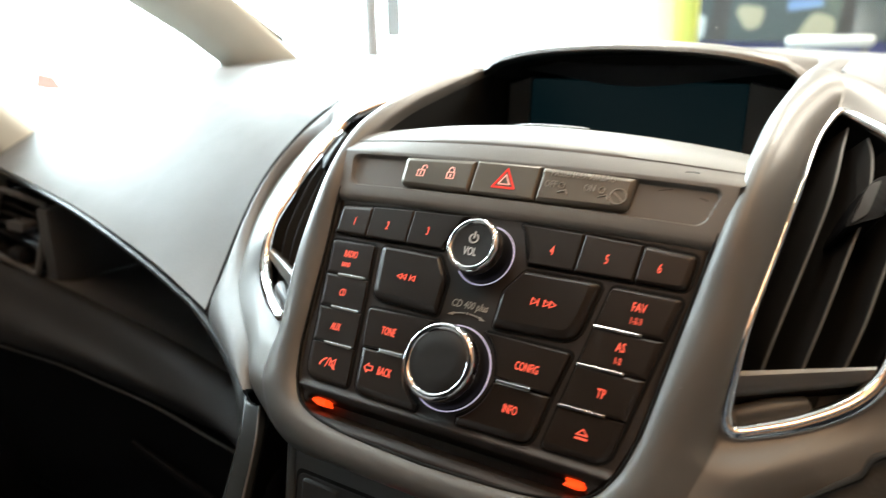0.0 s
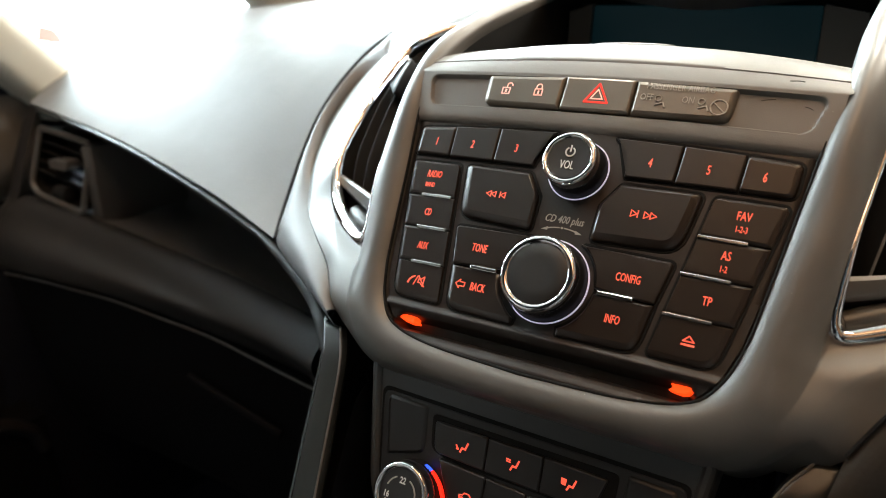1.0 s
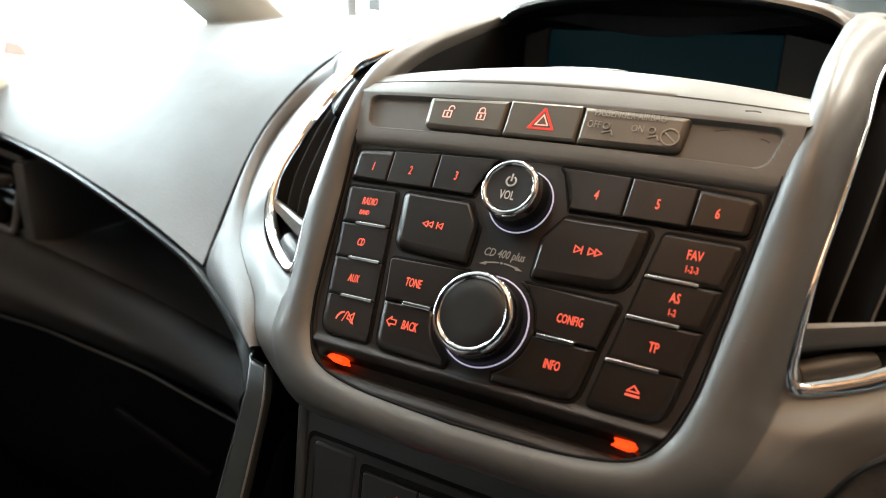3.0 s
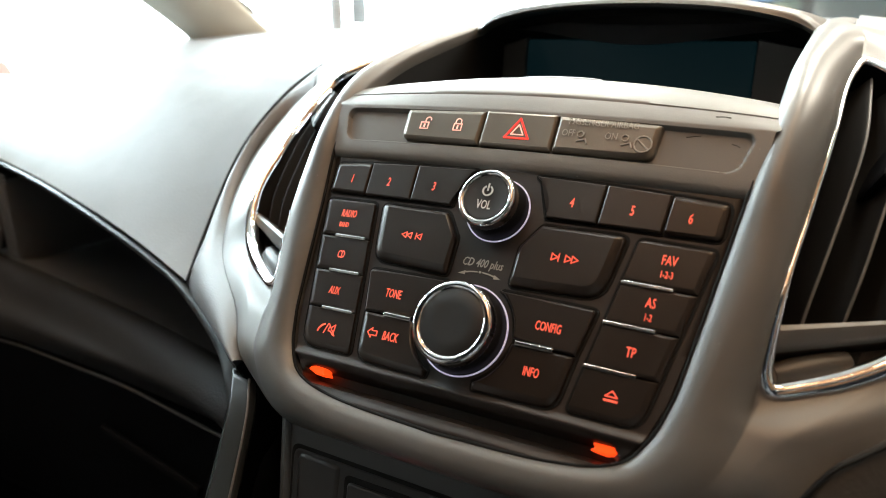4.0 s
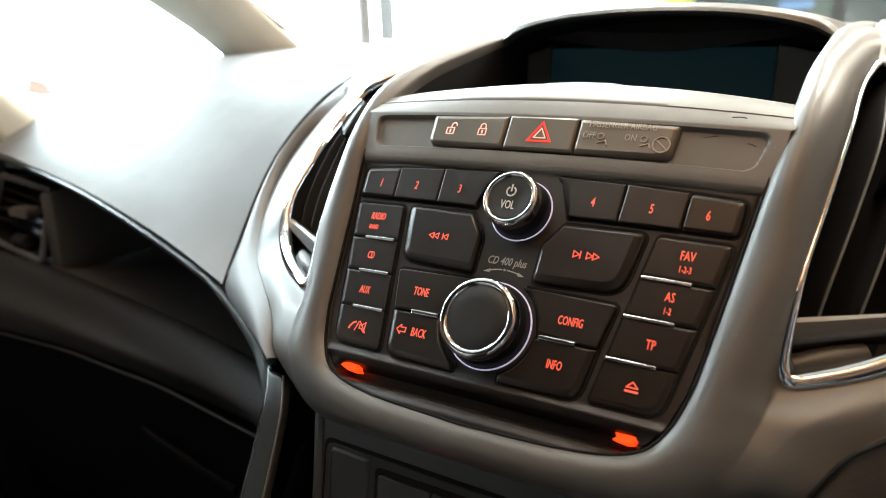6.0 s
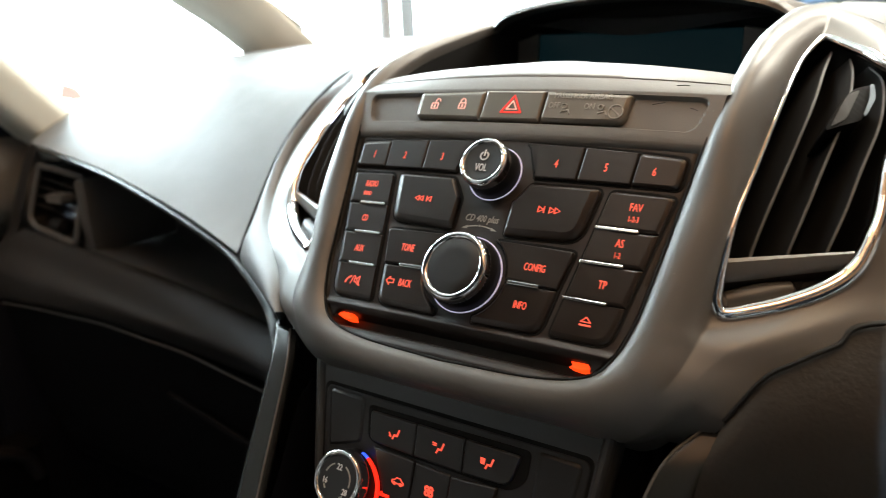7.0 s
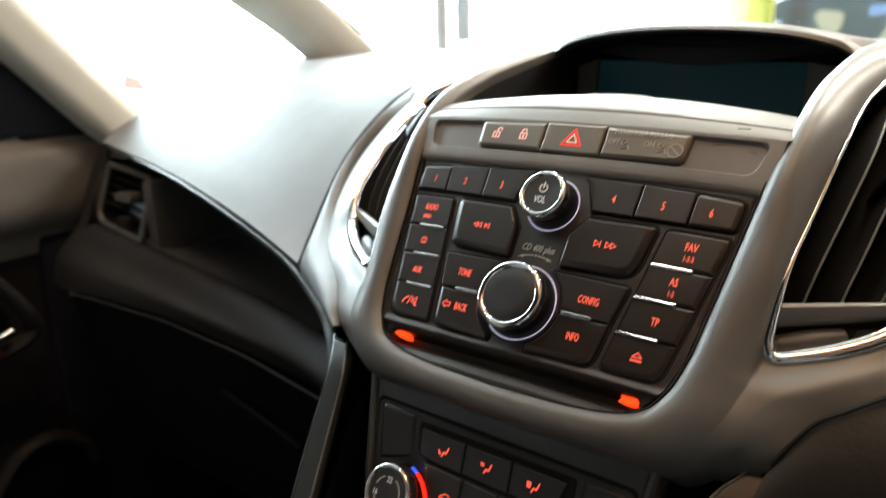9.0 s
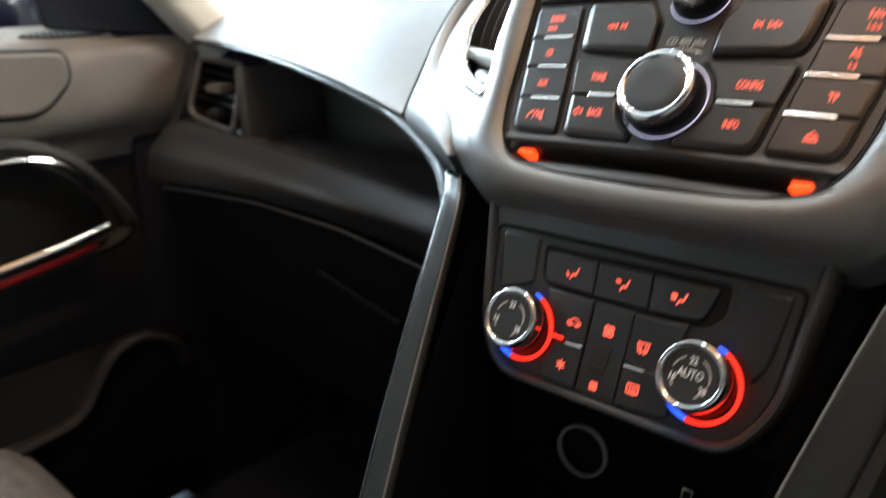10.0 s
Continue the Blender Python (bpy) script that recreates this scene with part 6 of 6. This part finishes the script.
part("mirror_shell", bm, NAVY, mirror)
part("mirror_foot", sweep([Vector((-0.72, 0.08, 0.965)), Vector((-0.80, 0.08, 0.975))], disc(0.05, 0.02, 12)), NAVY, mirror)
part("mirror_glass", block((-1.01, -0.074, 0.905), (-0.79, -0.066, 1.025), 0.003), CHROME, mirror, "mirror glass")

# ---- showroom around the car ----
def setting(name, bm, mat, label, category="", kind="structure"):
    return tagged(part(name, bm, mat), label, category or name, kind=kind)


setting("floor", block((-7, -7, -0.1), (8, 9, 0.0), 0), TILE, "grey showroom floor tiles", "floor")
# unseen ceiling, its height and tone set by the light wanted inside
setting("ceiling", block((-7, -7, 6.0), (8, 9, 6.1), 0), CEIL, "unseen warm-toned ceiling that closes the showroom", "ceiling")
# unseen slab, added so the keys mirror something warm
setting("ceiling_rear", block((-0.9, -6.9, 4.40), (7.9, 0.4, 5.996), 0), WARM_BOUNCE, "unseen brown slab overhead, added for warm reflections", "ceiling")
# east and south walls are unseen, toned low to limit bounced light
setting("wall_east", block((7.9, -7, 0), (8, 9, 6.0), 0), PLASTER, "warm plaster wall that closes in the showroom's light", "wall")
setting("wall_south", block((-7, -7, 0), (7.9, -6.9, 6.0), 0), PLASTER, "warm plaster wall that closes in the showroom's light", "wall")
setting("backdrop", block((-6.9, 8.9, 0), (-2.35, 9, 6.0), 0), DAY, "overexposed daylight behind the shop windows", "window")
setting("backdrop_side", block((-7, -0.6, 0), (-6.9, 9, 6.0), 0), SIDE_DAY, "overexposed daylight behind the shop windows", "window")
# unseen wall, added to cut the side daylight short
setting("wall_west", block((-7, -6.9, 0), (-6.9, -0.6, 6.0), 0), PLASTER, "warm plaster wall that closes in the showroom's light", "wall")
setting("wall_north", block((-2.35, 8.9, 0), (7.9, 9, 6.0), 0), PLASTER, "warm plaster wall that closes in the showroom's light", "wall")

post = tagged(part("lime_post", block((-0.815, 3.0, 0.0), (-0.722, 3.06, 5.996), 0.004), LIME), "lime-green painted post on the showroom floor", "post")
# added board that paints the bright halo left of the post
board = tagged(part("yellow_board", block((-0.952, 3.02, 0.0), (-0.819, 3.05, 5.996), 0.004), YELLOW_HALO), "tall pale yellow board standing for the post's bright halo", "board")
shelf = thing("wall_shelf", "wall shelf with cream and orange boxes", "shelf", at=(-1.6, 8.75, 0))
part("shelf_back", block((-2.35, 8.84, 0.0), (-0.2, 8.88, 2.4), 0.004), PLASTER, shelf)
part("shelf_board", block((-2.35, 8.5, 1.16), (-0.2, 8.84, 1.20), 0.004), PALE, shelf)
for k, (x0, x1, z1, mm) in enumerate(((-2.30, -2.02, 1.72, PALE), (-1.98, -1.84, 1.66, ORANGE), (-1.80, -1.52, 1.74, PALE), (-1.48, -1.30, 1.70, YELLOW_HALO), (-1.26, -1.02, 1.66, STEEL), (-0.98, -0.80, 1.72, ORANGE), (-0.76, -0.4, 1.7, PALE))):
    tagged(part("storage_box", block((x0, 8.52, 1.2), (x1, 8.8, z1), 0.01), mm), "plain display box on the wall shelf", "box", "shelf boxes")
stand = thing("banner_stand", "stand pole and cloth banner, both paled for glare", "banner stand", at=(-2.4, 3.0, 0))
part("pole", sweep([Vector((-2.413, 3.0, 0.03)), Vector((-2.413, 3.0, 2.4))], disc(0.040, 0.040, 16), up=Vector((0, 1, 0))), ZINC, stand)
part("foot", lathe([(0.16, 0), (0.16, 0.012), (0.10, 0.03), (0.04, 0.035)], (-2.413, 3.0, 0.0), (0, 0, 1), 24), STEEL, stand)
part("banner", block((-2.360, 3.05, 0.965), (-2.255, 3.06, 2.3), 0.002), CLOTH, stand, "narrow banner, glare put into its cloth")
sign = thing("red_sign", "small red sign outside the side window", "sign", at=(-3.8, 2.0, 0))
part("board", slab(fillet([(-0.05, -0.03), (0.06, -0.05), (0.03, 0.02), (-0.03, 0.04)], 0.01), -0.01, 0.01, lambda u, v, w: Vector((-3.83 + 0.7 * u + 0.5 * w, 2.0 + 1.1 * u - 0.8 * w, 0.79 + 1.3 * v)), 0.002), REDSIGN, sign)
part("leg", sweep([Vector((-3.83, 2.0, 0)), Vector((-3.83, 2.0, 0.77))], disc(0.008, 0.008, 8), up=Vector((0, 1, 0))), PALE, sign)
shelfb = thing("display_counter", "white slim counter before the blue car", "counter", at=(-0.2, 3.0, 0))
part("counter_top", block((-0.36, 2.95, 0.93), (-0.06, 3.05, 0.965), 0.012), PALE, shelfb)
for x in (-0.33, -0.10):
    part("leg", block((x, 2.98, 0.0), (x + 0.02, 3.02, 0.93), 0.003), STEEL, shelfb)

# parked blue car seen through the screen
car = thing("parked_car", "low dark blue parked car with dark windows", "car", at=(0.4, 6.0, 0))
prof = [(-1.36, 0.30), (-1.42, 0.55), (-1.38, 0.85), (-1.24, 1.16), (-1.0, 1.215), (-0.3, 1.225), (0.4, 1.18), (1.2, 0.88), (2.2, 0.76), (2.45, 0.50), (2.40, 0.30)]


def car_at(x, z, d):
    tuck = 0.0 if z < 0.85 else (z - 0.85) * 0.35
    return Vector((-0.12 + x, 6.05 + d * (0.85 - tuck), z))


outl = [p for p in fillet([(x, z) for x, z in prof], 0.10, 4)]
bm = bmesh.new()
sheet([[car_at(x, z, d) for d in np.linspace(-1, 1, 9)] for x, z in outl], close_rows=True, bm=bm)
for d in (-1, 1):
    f = bm.faces.new([bm.verts.new(car_at(x, z, d)) for x, z in outl])
    bmesh.ops.triangulate(bm, faces=[f])
body = part("body", bm, BLUE, car, "dark blue painted body")


def side_pane(pts, mat, name, low=0.0, high=0.006, parent=None, label="", r=0.03):
    return part(name, slab(fillet(pts, r, 3), low, high, lambda u, v, w: car_at(u, v, -1) + Vector((0, -w - 0.001, 0)), 0.002), mat, parent or car, label)


for x0, x1 in ((-1.12, -0.96), (-0.32, -0.20)):
    side_pane([(x0, 0.86), (x1, 0.86), (x1, 1.18), (x0, 1.175)], RUBBER_SHADE, "window_post", 0.0, 0.003, label="black window post", r=0.005)
w1 = side_pane([(-1.30, 0.86), (-1.10, 0.86), (-1.10, 1.17), (-1.20, 1.165)], TINT, "quarter_window", label="dark side glass")
w2 = side_pane([(-0.98, 0.86), (-0.30, 0.86), (-0.30, 1.19), (-0.98, 1.18)], TINT, "rear_window", label="dark side glass")
side_pane([(-0.22, 0.86), (0.90, 0.86), (0.42, 1.12), (-0.22, 1.185)], TINT, "front_window", label="dark side glass")
for cx in (-0.95, 1.65):
    t = part("wheel", lathe([(0.20, -0.1), (0.28, -0.1), (0.30, -0.06), (0.30, 0.06), (0.28, 0.1), (0.20, 0.1)], (-0.12 + cx, 5.28, 0.30), (0, -1, 0), 32), TYRE, car)
    part("rim", lathe([(0.20, 0.02), (0.20, 0.09), (0.10, 0.07), (0.02, 0.08)], (-0.12 + cx, 5.28, 0.30), (0, -1, 0), 20), ALLOY, t)
side_pane([(-1.27, 0.88), (-1.13, 0.88), (-1.13, 1.04), (-1.24, 1.03)], SKY, "glass_board", 0.007, 0.009, w1, "pale shape behind the glass", 0.04)
side_pane([(-0.86, 0.93), (-0.77, 0.95), (-0.75, 1.08), (-0.92, 1.10), (-0.94, 1.05)], CREAM, "headrest", 0.007, 0.009, w2, "cream headrest behind the glass", 0.05)
side_pane([(-0.56, 0.88), (-0.33, 0.88), (-0.32, 1.00), (-0.46, 1.05)], CREAM, "seat_top", 0.007, 0.009, w2, "cream seat behind the glass", 0.05)
side_pane([(-0.62, 1.05), (-0.40, 1.08), (-0.42, 1.12), (-0.62, 1.12)], AZURE, "glass_board", 0.007, 0.009, w2, "blue shape behind the glass", 0.02)
